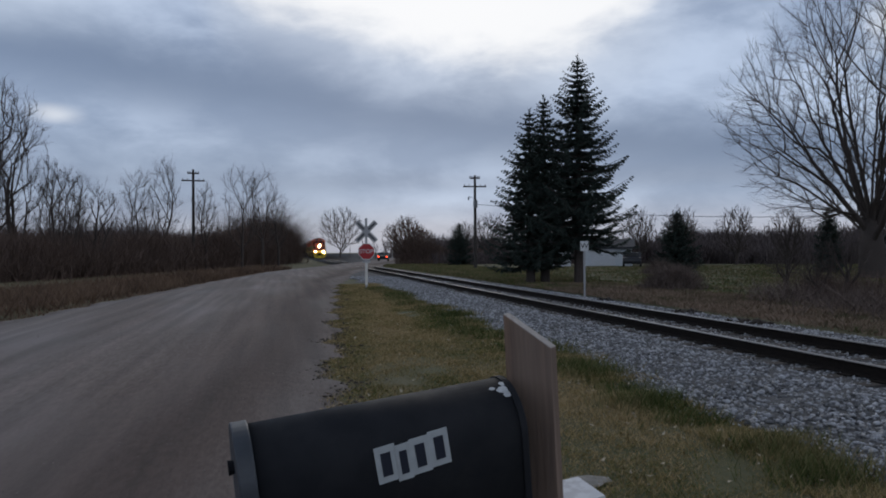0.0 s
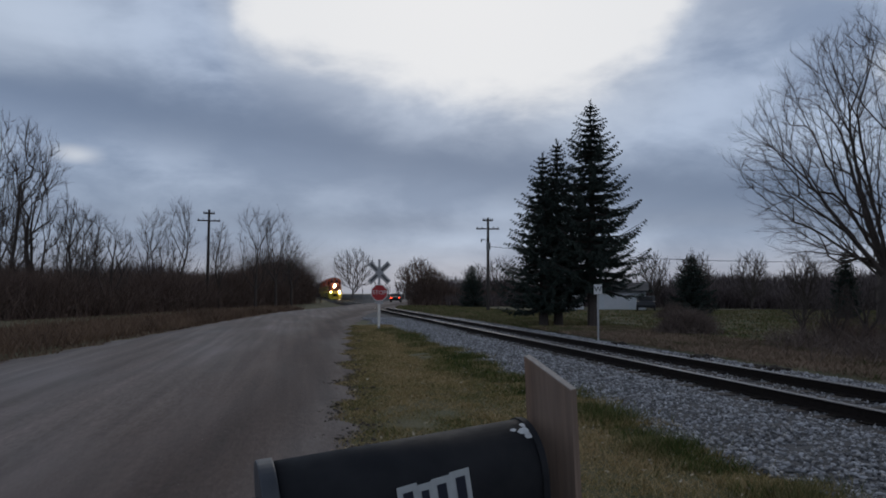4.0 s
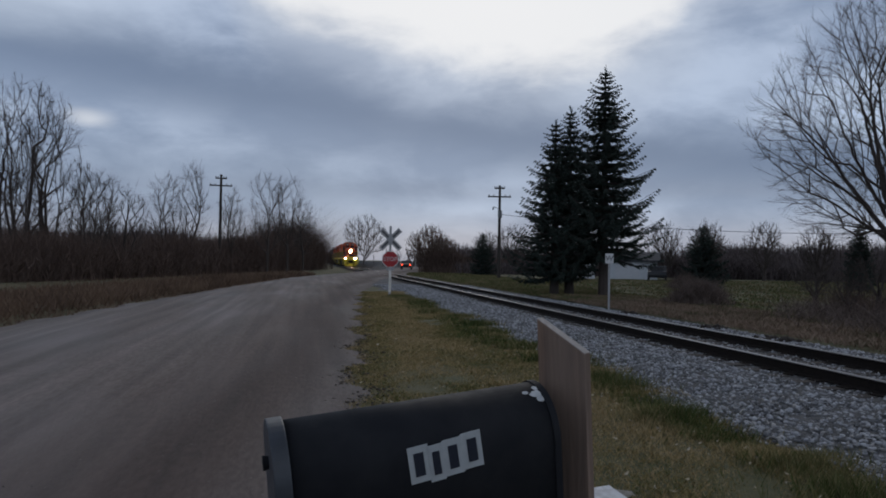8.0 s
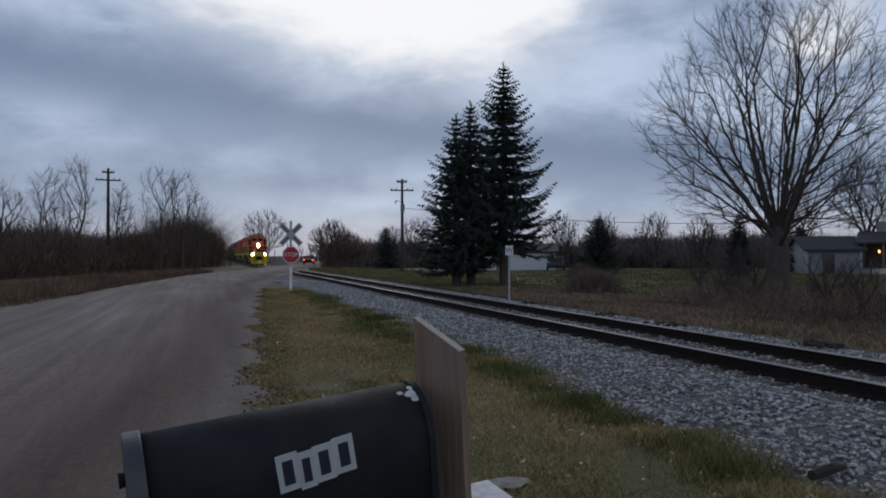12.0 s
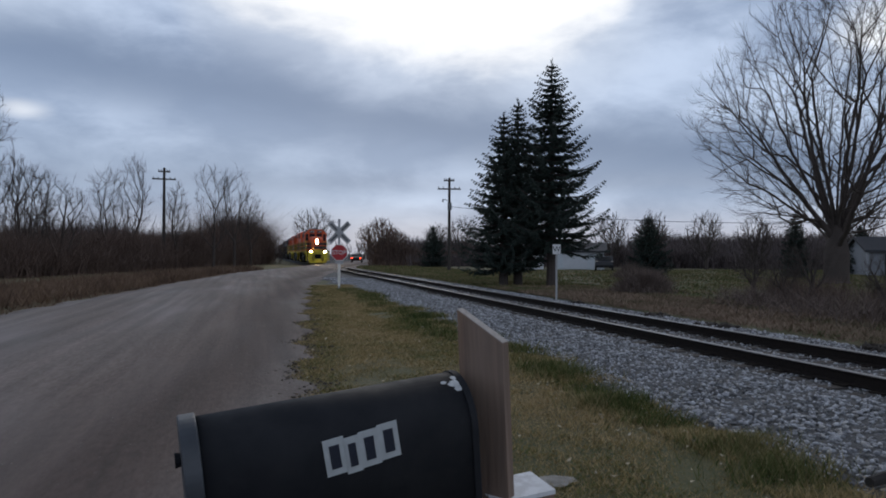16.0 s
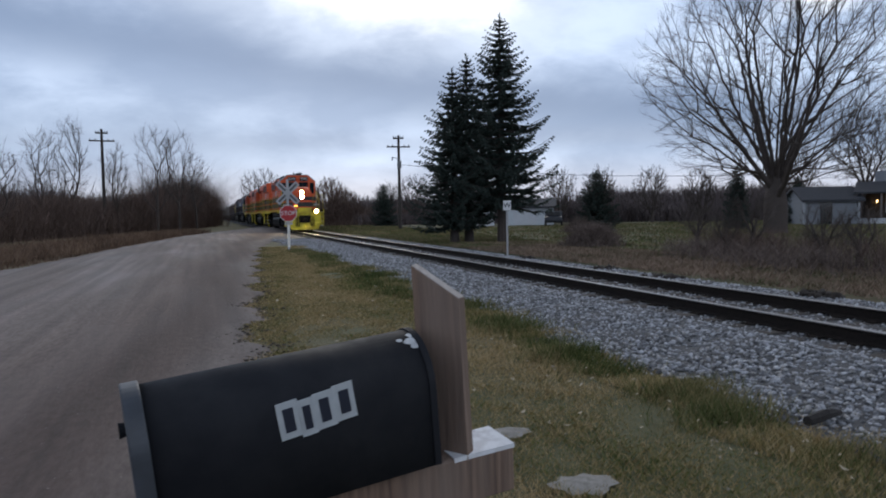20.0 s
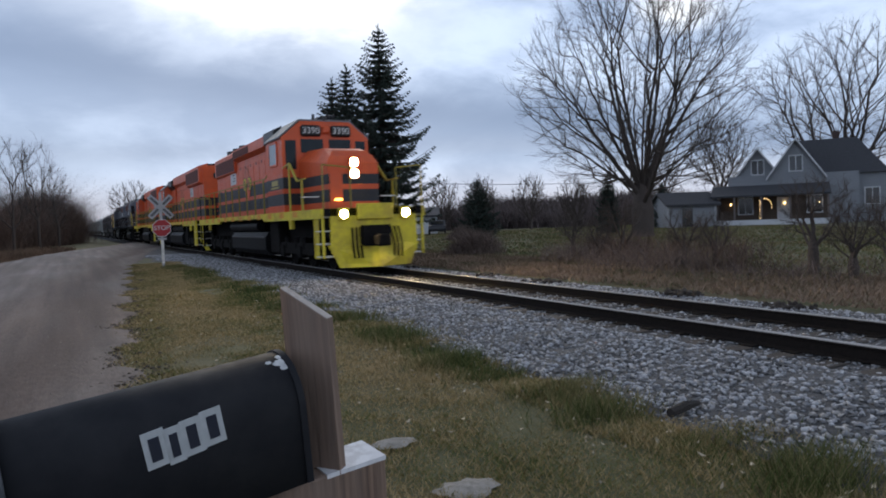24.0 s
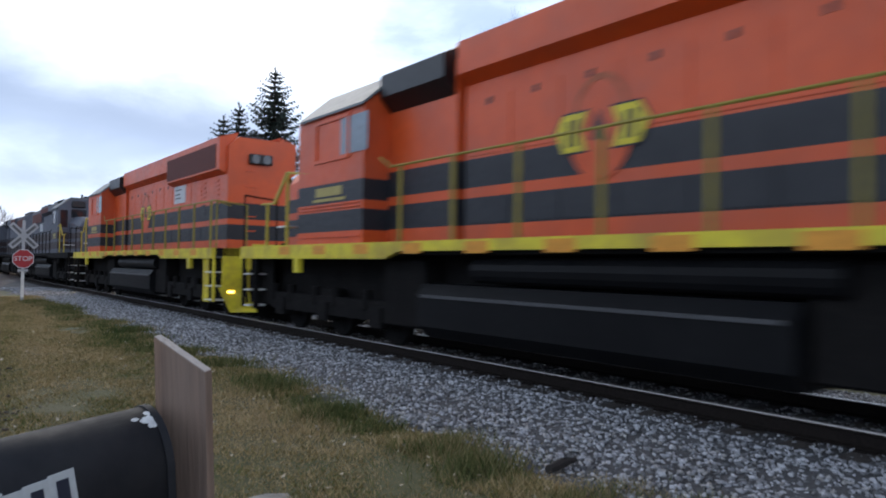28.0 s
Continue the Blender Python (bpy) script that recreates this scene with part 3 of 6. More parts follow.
    e = xm - hw
    x = e - 0.1 - (1.0 + 9 * np.clip(1 - y / 100, 0.35, 1)) * rng.random(n) ** 0.9
    d = e - x
    blades("dry_weeds", x, y, np.full(n, -0.12), np.where(d < 1.2, 0.12, 0.2 + 0.42 * rng.random(n)), 0.016 + 0.0006 * y, DRY_GRASS, "tall dry brown weeds along the road", 0.7)


def ico():
    t = (1 + 5 ** 0.5) / 2
    v = np.array([(-1, t, 0), (1, t, 0), (-1, -t, 0), (1, -t, 0), (0, -1, t), (0, 1, t), (0, -1, -t), (0, 1, -t), (t, 0, -1), (t, 0, 1), (-t, 0, -1), (-t, 0, 1)], float)
    v /= np.linalg.norm(v[0])
    f = np.array([(0, 11, 5), (0, 5, 1), (0, 1, 7), (0, 7, 10), (0, 10, 11), (1, 5, 9), (5, 11, 4), (11, 10, 2), (10, 7, 6), (7, 1, 8), (3, 9, 4), (3, 4, 2), (3, 2, 6), (3, 6, 8), (3, 8, 9), (4, 9, 5), (2, 4, 11), (6, 2, 10), (8, 6, 7), (9, 8, 1)])
    return v, f


def rubble(x, y, z, size, coarse=False):
    v, f = ico()
    if coarse:      # small far stones need fewer faces
        v = np.array([(1, 0, 0), (-1, 0, 0), (0, 1, 0), (0, -1, 0), (0, 0, 1), (0, 0, -1)], float)
        f = np.array([(0, 2, 4), (2, 1, 4), (1, 3, 4), (3, 0, 4), (2, 0, 5), (1, 2, 5), (3, 1, 5), (0, 3, 5)])
    m = len(v)
    n = len(x)
    q = v[None] * (1 + 0.42 * rng.standard_normal((n, m, 1)).clip(-1.6, 1.6)) * np.stack([rng.uniform(0.6, 1.5, n), rng.uniform(0.6, 1.2, n), rng.uniform(0.45, 0.85, n)], -1)[:, None, :]
    a = rng.uniform(0, 6.28, n)
    c, s = np.cos(a)[:, None], np.sin(a)[:, None]
    q = np.stack([q[..., 0] * c - q[..., 1] * s, q[..., 0] * s + q[..., 1] * c, q[..., 2]], -1) * (size / 2)[:, None, None]
    q = q + np.stack([x, y, z], -1)[:, None, :]
    return q.reshape(-1, 3), (f[None] + m * np.arange(n)[:, None, None]).reshape(-1, 3)


def bed_height(x):
    return np.interp(x - TRACK_X, (-4.05, -3.75, -2.2, -1.5, -1.25, 0, 1.25, 1.5, 2.3, 2.9), (-0.10, -0.015, -0.005, -0.03, -0.085, -0.08, -0.085, -0.03, -0.06, -0.19))


def build_stones():
    n = 95000
    y = -5 + 50 * rng.random(n) ** 1.6
    y = np.where(y < -3, y - 9 * rng.random(n), y)
    x = TRACK_X - 4.15 + 6.9 * rng.random(n) ** 1.25
    keep = (x > ballast_toe(y) - 0.25 * rng.random(n) ** 2) & ~((abs(x - TRACK_X) < 1.25) & (rng.random(n) < 0.45))
    x, y = x[keep], y[keep]
    n = len(x)
    size = rng.uniform(0.018, 0.056, n) * (1 + 0.010 * np.maximum(y, 0))
    z = bed_height(x) + 0.002 + 0.01 * rng.random(n)
    for far in (False, True):
        k = (y > 6.5) == far
        v, f = rubble(x[k], y[k], z[k], size[k] * (1.15 if far else 1.0), far)
        tagged(new("ballast_stones", raw_mesh("ballast_stones", v, f, STONE)), "pale crushed limestone ballast, loosely heaped", "gravel", kind="stuff")
    # those next to the grass, one by one
    bed = bpy.data.objects["track_bed"]
    loose = material("loose_limestone", (0.38, 0.37, 0.36), (0.27, 0.26, 0.255), 0.9, grain=30, stain=4, vary=0.35)
    kinds = []
    for k in range(8):
        v, f = rubble(np.zeros(1), np.zeros(1), np.zeros(1), np.ones(1) * 0.042)
        kinds.append(raw_mesh("stone", v, f, loose))
    r = random.Random(11)
    for k in range(290):
        yy = r.uniform(2.2, 7.5)
        xx = ballast_toe(yy) + r.uniform(-0.1, 1.6)
        part("stone", kinds[k % 8], None, bed, at=pose(xx, yy, float(bed_height(xx)) + 0.02, r.uniform(-20, 20), r.uniform(-20, 20), r.uniform(0, 360)))
    # clods and leaves at the road's edge, pebbles on the road
    n = 1500
    y = 3 + 30 * rng.random(n) ** 1.4
    x = verge_edge(y) + rng.normal(0, 0.18, n)
    v, f = rubble(x, y, np.full(n, -0.02), rng.uniform(0.012, 0.045, n))
    tagged(new("edge_clods", raw_mesh("edge_clods", v, f, material("dark_clods", (0.10, 0.078, 0.06), (0.06, 0.048, 0.038), 0.95, grain=20, stain=4, island=0.4))), "dark clods and dead leaves along the road edge", "clods", kind="stuff")
    n = 2600
    y = 1 + 34 * rng.random(n) ** 1.5
    xm, hw = road_line(y)
    x = xm + hw * rng.uniform(-0.95, 0.98, n)
    v, f = rubble(x, y, 0.03 - 0.03 * ((x - xm) / hw) ** 2 + 0.0 * y, rng.uniform(0.006, 0.018, n), True)
    tagged(new("road_pebbles", raw_mesh("road_pebbles", v, f, material("road_pebble", (0.23, 0.20, 0.185), (0.16, 0.14, 0.13), 0.95, grain=20, stain=4, island=0.35))), "loose pebbles on the gravel road", "gravel", kind="stuff")
    # a dark scrap of wood on the ballast, and spoil heaps along the far rail
    bm = tube(bmesh.new(), (3.88, 3.80, 0.03), (4.08, 3.84, 0.045), 0.036, 0.040, sides=7)
    tube(bm, (4.08, 3.84, 0.045), (4.25, 3.87, 0.035), 0.040, 0.018, sides=7)
    solo("driftwood", bm, material("rotten_wood", (0.03, 0.025, 0.022), None, 0.95, grain=30, stain=4, bump=0.5), "short dark rotten branch lying on the ballast", "branch")
    heap = material("tie_rot", (0.045, 0.035, 0.03), (0.03, 0.024, 0.02), 0.95, grain=20, stain=3)
    for xx, yy in ((9.75, 13.4), (9.9, 9.6), (9.8, 16.2), (9.85, 20.8), (9.7, 7.2)):
        k = 26
        v, f = rubble(xx + rng.normal(0, 0.16, k), yy + rng.normal(0, 0.22, k), -0.06 + 0.06 * rng.random(k), rng.uniform(0.08, 0.2, k))
        tagged(new("debris_heap", raw_mesh("debris_heap", v, f, heap)), "small heap of dark rotten wood beside the rail", "debris", group="debris heaps by the rail", kind="stuff")


def fallen_leaves():
    """Pale curled leaves and straws caught in the grass, most of them near the ballast."""
    n = 420
    y = 1.5 + 16 * rng.random(n) ** 1.3
    lo, hi = verge_edge(y), ballast_toe(y)
    x = lo + (hi - lo) * np.where(rng.random(n) < 0.6, 0.72 + 0.33 * rng.random(n), rng.random(n))
    a, s_ = rng.uniform(0, 6.28, n), rng.uniform(0.012, 0.032, n)
    u = np.stack([np.cos(a), np.sin(a), rng.normal(0, 0.35, n)], -1) * s_[:, None]
    w = np.stack([-np.sin(a), np.cos(a), rng.normal(0, 0.35, n)], -1) * (s_ * rng.uniform(0.25, 0.7, n))[:, None]
    c = np.stack([x, y, np.full(n, 0.015)], -1)
    dip = np.array([0, 0, 0.010])
    v = np.stack([c - u, c - w - dip, c + u, c + w - dip], 1).reshape(-1, 3)
    leaf = material("dry_leaf", (0.46, 0.40, 0.30), (0.30, 0.23, 0.15), 0.8, grain=30, stain=8, island=0.5)
    tagged(new("fallen_leaves", raw_mesh("fallen_leaves", v, np.arange(4 * n).reshape(-1, 4), leaf)), "dry pale leaves scattered on the verge", "leaves", kind="stuff")


def bare_patches():
    dust = material("pale_dust", (0.32, 0.30, 0.275), (0.20, 0.185, 0.165), 0.95, grain=24, stain=5, bump=0.4, bump_scale=60)
    for x, y, a, b in ((1.98, 3.5, 0.19, 0.15), (1.95, 4.5, 0.17, 0.11)):
        bm = bmesh.new()
        c = bm.verts.new((x, y, 0.012))
        ring = [bm.verts.new((x + a * q * math.cos(k * 0.3927), y + b * q * math.sin(k * 0.3927), -0.03)) for k, q in zip(range(16), (1, 1.15, 0.9, 1.05, 0.8, 1.1, 0.95, 1.2, 1, 0.85, 1.1, 0.9, 1.2, 1, 0.8, 1.1))]
        for k in range(16):
            bm.faces.new((c, ring[k], ring[(k + 1) % 16]))
        solo("bare_patch", bm, dust, "bare patch of pale dust in the grass", "soil", kind="structure", smooth=True)


build_verge_grass()
bare_patches()
build_stones()
fallen_leaves()

# ---- the mailbox on its arm and plank ----
def arch(w, h, k=22):
    r = w / 2
    return [(-r, 0)] + [(-r * math.cos(math.pi * i / k), h - r + r * math.sin(math.pi * i / k)) for i in range(k + 1)] + [(r, 0)]


def build_mailbox():
    m = pose(0.367, 1.2175, 1.086) @ pose(0, 0, 0, 0, 0, 8.17) @ pose(0, 0, 0, 0, -3.68, 0) @ pose(0, 0, 0, 4.64, 0, 0)
    w, h, ln = 0.158, 0.213, 0.455
    t = thing("mailbox", "black metal mailbox with white number stickers and chipped paint", "mailbox", m @ pose(-0.009, 0, 0.012, 0, -2.1, 0))
    bm = prismed(arch(w, h), "x", -ln + 0.02, -0.004)
    for f in bm.faces:
        f.smooth = len(f.verts) == 4 and abs(f.normal.x) < 0.5
    part("body", bm, MAILBOX, t)
    edge = material("grey_edge", (0.055, 0.062, 0.075), (0.038, 0.043, 0.052), 0.5, grain=20, stain=6)
    part("door", prismed(arch(w + 0.012, h + 0.006), "x", -ln - 0.004, -ln + 0.022, bevel=0.003), edge, t, "worn grey rim of the mailbox door")
    part("latch", tube(bmesh.new(), (-ln - 0.013, 0, h * 0.72), (-ln, 0, h * 0.72), 0.012, 0.009, sides=12), MAILBOX, t)
    part("back_rim", prismed(arch(w + 0.005, h + 0.0025), "x", -0.010, 0.002, bevel=0.0012), MAILBOX, t)
    # chipped paint where the roof meets the back: flakes on the arch
    r = w / 2
    rr = random.Random(3)
    chip = material("bare_chip", (0.62, 0.63, 0.63), (0.45, 0.46, 0.47), 0.7, grain=60, stain=20)
    for k in range(12):
        bm = bmesh.new()
        a = radians(rr.gauss(66, 7))
        u = -0.013 - abs(rr.gauss(0, 0.007))
        s = rr.uniform(0.003, 0.0065)
        c = Vector((u, -r * math.cos(a), h - r + r * math.sin(a)))
        nrm = Vector((0, -math.cos(a), math.sin(a)))
        tan = Vector((0, math.sin(a), math.cos(a)))
        vs = [bm.verts.new(c + nrm * (0.0005 + 0.00006 * k) + Vector((s * 1.3 * math.cos(q * 1.05 + k) * rr.uniform(0.6, 1.2), 0, 0)) + tan * s * math.sin(q * 1.05 + k)) for q in range(6)]
        bm.faces.new(vs)
        part("paint_chip", bm, chip, t, "white chipped paint")
    # four number stickers: pale tags with plain bars, set at a slant
    tag, ink = material("tag_grey", (0.50, 0.53, 0.55), (0.42, 0.45, 0.47), 0.5, grain=40, stain=12), material("tag_ink", (0.02, 0.025, 0.045), None, 0.5)
    slope = pose(0, 0, 0, 0, -5.0, 0)
    widths = (0.033, 0.025, 0.032, 0.033)
    u = -0.258
    for k, wd in enumerate(widths):
        base = pose(u + wd / 2, -r - 0.0012, 0.137 + (u + 0.258) * 0.085 + (0.003, -0.002, 0.001, 0.004)[k]) @ slope
        tg = part("number_tag", boxed(-wd / 2, -0.0008, -0.029, wd / 2, 0.0008, 0.029), tag, t, "pale sticker with a dark bar", at=base)
        part("bar", boxed(-wd * 0.24, -0.0022, -0.0185, wd * 0.24, -0.0010, 0.0185), ink, tg)
        u += wd - 0.001
    # arm under the box, plank behind it, post in the ground
    arm = thing("mailbox_stand", "weathered wooden post, arm and plank that carry a mailbox", "mailbox stand", m)
    part("arm", boxed(-ln + 0.05, -0.045, -0.094, 0.156, 0.045, -0.006, bevel=0.003), PLANK, arm, "weathered timber arm")
    # white paint, its colour raised further for the sky reflected on top
    part("arm_cap", boxed(0.034, -0.0455, -0.012, 0.1565, 0.0455, -0.0035), material("chalk_white", (0.80, 0.81, 0.84), (0.60, 0.60, 0.62), 0.8, grain=30, stain=9, contrast=(0.45, 0.6)), arm, "flaking white paint on the arm end, whitened for sky sheen")
    bm = bmesh.new()
    prism(bm, ((-0.094, -0.02), (0.0, -0.02), (0.0, 0.325), (-0.094, 0.268)), "x", 0.0, 0.021, bevel=0.0015)
    bmesh.ops.transform(bm, matrix=pose(0, 0, 0, 0, 0, 32), verts=bm.verts)
    pl = part("plank", bm, PLANK, arm, "grey-brown plank with a slanting top", at=pose(0.010, 0.034, 0.0) @ pose(0, 0, 0, -4, 0.6, 0))
    # thin pale strip: light on the sawn top, put into its colour
    bm = bmesh.new()
    prism(bm, ((-0.0935, 0.2690), (-0.0005, 0.3253), (-0.0005, 0.3265), (-0.0935, 0.2702)), "x", 0.001, 0.020)
    bmesh.ops.transform(bm, matrix=pose(0, 0, 0, 0, 0, 32), verts=bm.verts)
    part("end_grain", bm, material("bleached_end_grain", (0.52, 0.47, 0.43), (0.36, 0.31, 0.28), 0.9, grain=120, stain=20), pl, "sawn top edge, painted pale where the sky lights it")
    bm = boxed(-0.045, -0.045, -1.25, 0.045, 0.045, -0.095, bevel=0.003)
    part("post", bm, PLANK, arm, at=pose(-0.14, 0, 0) @ pose(0, 0, 0, -4.64, 0, 0) @ pose(0, 0, 0, 0, 3.68, 0))


build_mailbox()

# ---- the train ----
LAMP = material("headlamp_lens", (0.9, 0.85, 0.75), None, 0.2, emit=(1.0, 0.72, 0.36), power=500.0)
AMBER = material("amber_marker", (0.8, 0.4, 0.05), None, 0.3, emit=(1.0, 0.62, 0.1), power=4.0)
BOARD_BLACK = material("board_black", (0.01, 0.01, 0.012), None, 0.4)
LETTER = material("letter_white", (0.75, 0.75, 0.72), None, 0.5)
GRILLE = material("soot_grille", (0.13, 0.026, 0.018), (0.075, 0.018, 0.015), 0.75, grain=30, stain=3, stretch=(1, 0.3, 1))
ROOF_GREY = material("roof_grey", (0.20, 0.21, 0.22), (0.14, 0.15, 0.16), 0.6, grain=6, stain=1)
GREY_BLUE = material("grey_blue_paint", (0.11, 0.12, 0.15), (0.08, 0.085, 0.11), 0.6, grain=4, stain=1)
MAROON = material("maroon_paint", (0.055, 0.035, 0.038), (0.035, 0.025, 0.028), 0.6, grain=4, stain=1)
HOPPER_GREY = material("hopper_grey", (0.36, 0.38, 0.38), (0.28, 0.29, 0.29), 0.65, grain=4, stain=0.8, third=(0.25, 0.23, 0.21))
HOPPER_DARK = material("hopper_brown", (0.05, 0.045, 0.05), (0.035, 0.03, 0.033), 0.7, grain=4, stain=0.8)
TANK = material("fuel_tank_black", (0.007, 0.0073, 0.0085), (0.011, 0.011, 0.012), 0.5, grain=8, stain=1, spec=0.10)
STEP_WHITE = material("step_edge_white", (0.8, 0.78, 0.74), None, 0.5)
RAIL_OLIVE = material("handrail_yellow", (0.30, 0.24, 0.03), (0.22, 0.18, 0.03), 0.6, grain=10, stain=2)
RAIL_YELLOW = material("step_rail_yellow", (0.50, 0.39, 0.03), (0.40, 0.31, 0.03), 0.55, grain=10, stain=2)
L_LOCO = 19.9
BANDS = ((1.75, 1.98, 0), (1.98, 2.36, 1), (2.36, 2.50, 0), (2.50, 2.90, 1))


def banded(name, parent, hw, y0, y1, top, bands, paints, chamfer=0.28, drop=0.22):
    """A hood: a chamfered upper part, with the painted bands below it as parts of their own."""
    z = bands[-1][1]
    body = part(name, prismed(((-hw, z), (hw, z), (hw, top - drop), (hw - chamfer, top), (chamfer - hw, top), (-hw, top - drop)), "y", y0, y1), paints[0], parent)
    for lo, hi, k in bands:
        part("stripe", boxed(-hw, y0, lo, hw, y1, hi), paints[k], body)
    return body


def wheelset(parent, y, r=0.5):
    w = part("wheelset", tube(bmesh.new(), (-0.72, 0, 0), (0.72, 0, 0), 0.09, sides=8), UNDER, parent, at=pose(0, y, r))
    for s in (-1, 1):
        bm = tube(bmesh.new(), (s * 0.66, 0, 0), (s * 0.79, 0, 0), r, r * 0.98, sides=24)
        tube(bm, (s * 0.79, 0, 0), (s * 0.83, 0, 0), r * 0.42, r * 0.3, sides=12)
        part("wheel", bm, UNDER, w)


def truck(parent, y, spread, axles, half=1.12):
    reach = spread * (axles - 1) / 2 + 0.75
    bm = bmesh.new()
    for s in (-1, 1):
        prism(bm, ((-reach, 0.52), (-reach + 0.3, 0.80), (reach - 0.3, 0.80), (reach, 0.52), (reach - 0.35, 0.44), (-reach + 0.35, 0.44)), "x", s * half - 0.07, s * half + 0.07)
        for k in range(axles):
            c = (k - (axles - 1) / 2) * spread
            box(bm, s * half - 0.13, c - 0.2, 0.32, s * half + 0.13, c + 0.2, 0.70, 0.02)
            for q in (-0.42, 0.42):
                tube(bm, (s * (half + 0.02), c + q, 0.62), (s * (half + 0.02), c + q, 0.98), 0.10, sides=8)
    box(bm, -half, -0.3, 0.6, half, 0.3, 0.95)
    t = part("truck", bm, UNDER, parent, at=pose(0, y, 0))
    for k in range(axles):
        wheelset(t, (k - (axles - 1) / 2) * spread)


def end_steps(parent, y, sign, paint):
    """Step wells, pilot plate, coupler and hoses at one end; sign is +1 where the train goes on towards +y."""
    m = pose(0, y, 0) @ (Matrix.Identity(4) if sign > 0 else pose(0, 0, 0, 0, 0, 180))
    bm = bmesh.new()
    box(bm, -1.32, 0.0, 0.55, 1.32, 0.06, 1.75, 0.01)
    # the plow, folded to a blunt point
    for s in (-1, 1):
        a, b = (0.0, -0.42), (s * 1.42, -0.02)
        low = b[0] * 0.76      # the plow narrows towards the rail
        vs = [bm.verts.new(p) for p in ((a[0], a[1], 0.14), (low, b[1], 0.14), (b[0] * 0.98, 0.04, 0.78), (0.0, -0.12, 0.78),
                                        (a[0], a[1] + 0.05, 0.14), (low, b[1] + 0.06, 0.14), (b[0] * 0.98, 0.10, 0.78), (0.0, -0.06, 0.78))]
        for q in ((0, 1, 2, 3), (7, 6, 5, 4), (0, 4, 5, 1), (3, 2, 6, 7)):
            bm.faces.new([vs[i] for i in (q if s > 0 else reversed(q))])
    pilot = part("pilot", bm, paint, parent, "yellow pilot plate with a snow plow" if paint == YELLOW else "", at=m)
    for s in (-1, 1):
        bm = bmesh.new()
        box(bm, s * 1.52 - 0.03, 0.02, 0.42, s * 1.52 + 0.03, 0.10, 1.75)
        box(bm, s * 1.50 - 0.05, 0.72, 0.42, s * 1.50 + 0.05, 0.80, 1.55)
        part("step_well", bm, paint, pilot)
        if paint == YELLOW:
            part("step_panel", boxed(s * 1.51 - 0.015, 0.46, 0.40, s * 1.51 + 0.015, 0.84, 1.56, bevel=0.006), paint, pilot, "solid yellow side panel of the step well")
        part("step_back", boxed(min(s * 1.05, s * 1.1), 0.07, 0.5, max(s * 1.05, s * 1.1), 0.76, 1.72), UNDER, pilot)
        for k in range(4):
            part("step", boxed(min(s * 1.1, s * 1.53), 0.10, 0.44 + k * 0.36, max(s * 1.1, s * 1.53), 0.74 if paint == YELLOW else 0.36, 0.475 + k * 0.36), STEP_WHITE, pilot, "white-edged step")
        # grab irons and hoses
        bm = bmesh.new()
        tube(bm, (s * 1.5, -0.02, 1.75), (s * 1.5, -0.02, 2.85), 0.02, sides=6)
        tube(bm, (s * 1.5, -0.02, 2.85), (s * 0.7, -0.02, 2.78), 0.02, sides=6)
        tube(bm, (s * 0.7, -0.02, 2.78), (s * 0.7, -0.02, 1.75), 0.02, sides=6)
        part("handrail", bm, RAIL_OLIVE if paint == YELLOW else UNDER, pilot)
        for q in (0.46, 0.58, 0.70):
            bm = tube(bmesh.new(), (s * q, -0.05, 1.25), (s * (q + 0.05), -0.2, 0.75), 0.025, sides=6)
            tube(bm, (s * (q + 0.05), -0.2, 0.75), (s * (q + 0.02), -0.22, 0.4), 0.03, sides=6)
            part("air_hose", bm, UNDER, pilot)
    bm = bmesh.new()
    box(bm, -0.12, -0.62, 0.76, 0.12, 0.0, 1.02, 0.03)
    box(bm, -0.2, -0.78, 0.72, 0.16, -0.52, 1.06, 0.05)
    part("coupler", bm, UNDER, pilot)
    part("drop_plate", boxed(-0.55, -0.10, 1.45, 0.55, 0.0, 1.86, bevel=0.02), paint, pilot)
    # a solid dark box stands in for the shaded opening round the coupler
    part("coupler_pocket", boxed(-0.42, -0.16, 0.72, 0.42, 0.02, 1.30), UNDER, pilot)
    return pilot


def stanchions(parent, paint, rear):
    for s in (-1, 1):
        bm = tube(bmesh.new(), (s * 1.5, 6.3, 2.87), (s * 1.5, 19.3, 2.87), 0.018, sides=6)
        tube(bm, (s * 1.5, 6.3, 2.87), (s * 1.46, 5.9, 3.05), 0.018, sides=6)
        tube(bm, (s * 1.5, 19.3, 2.87), (s * 1.1, rear - 0.05, 2.75), 0.018, sides=6)
        part("handrail", bm, paint, parent)
        for k in range(10):
            y = 6.6 + k * 1.38
            part("stanchion", boxed(s * 1.5 - 0.02, y - 0.03, 1.75, s * 1.5 + 0.02, y + 0.03, 2.87), paint, parent)


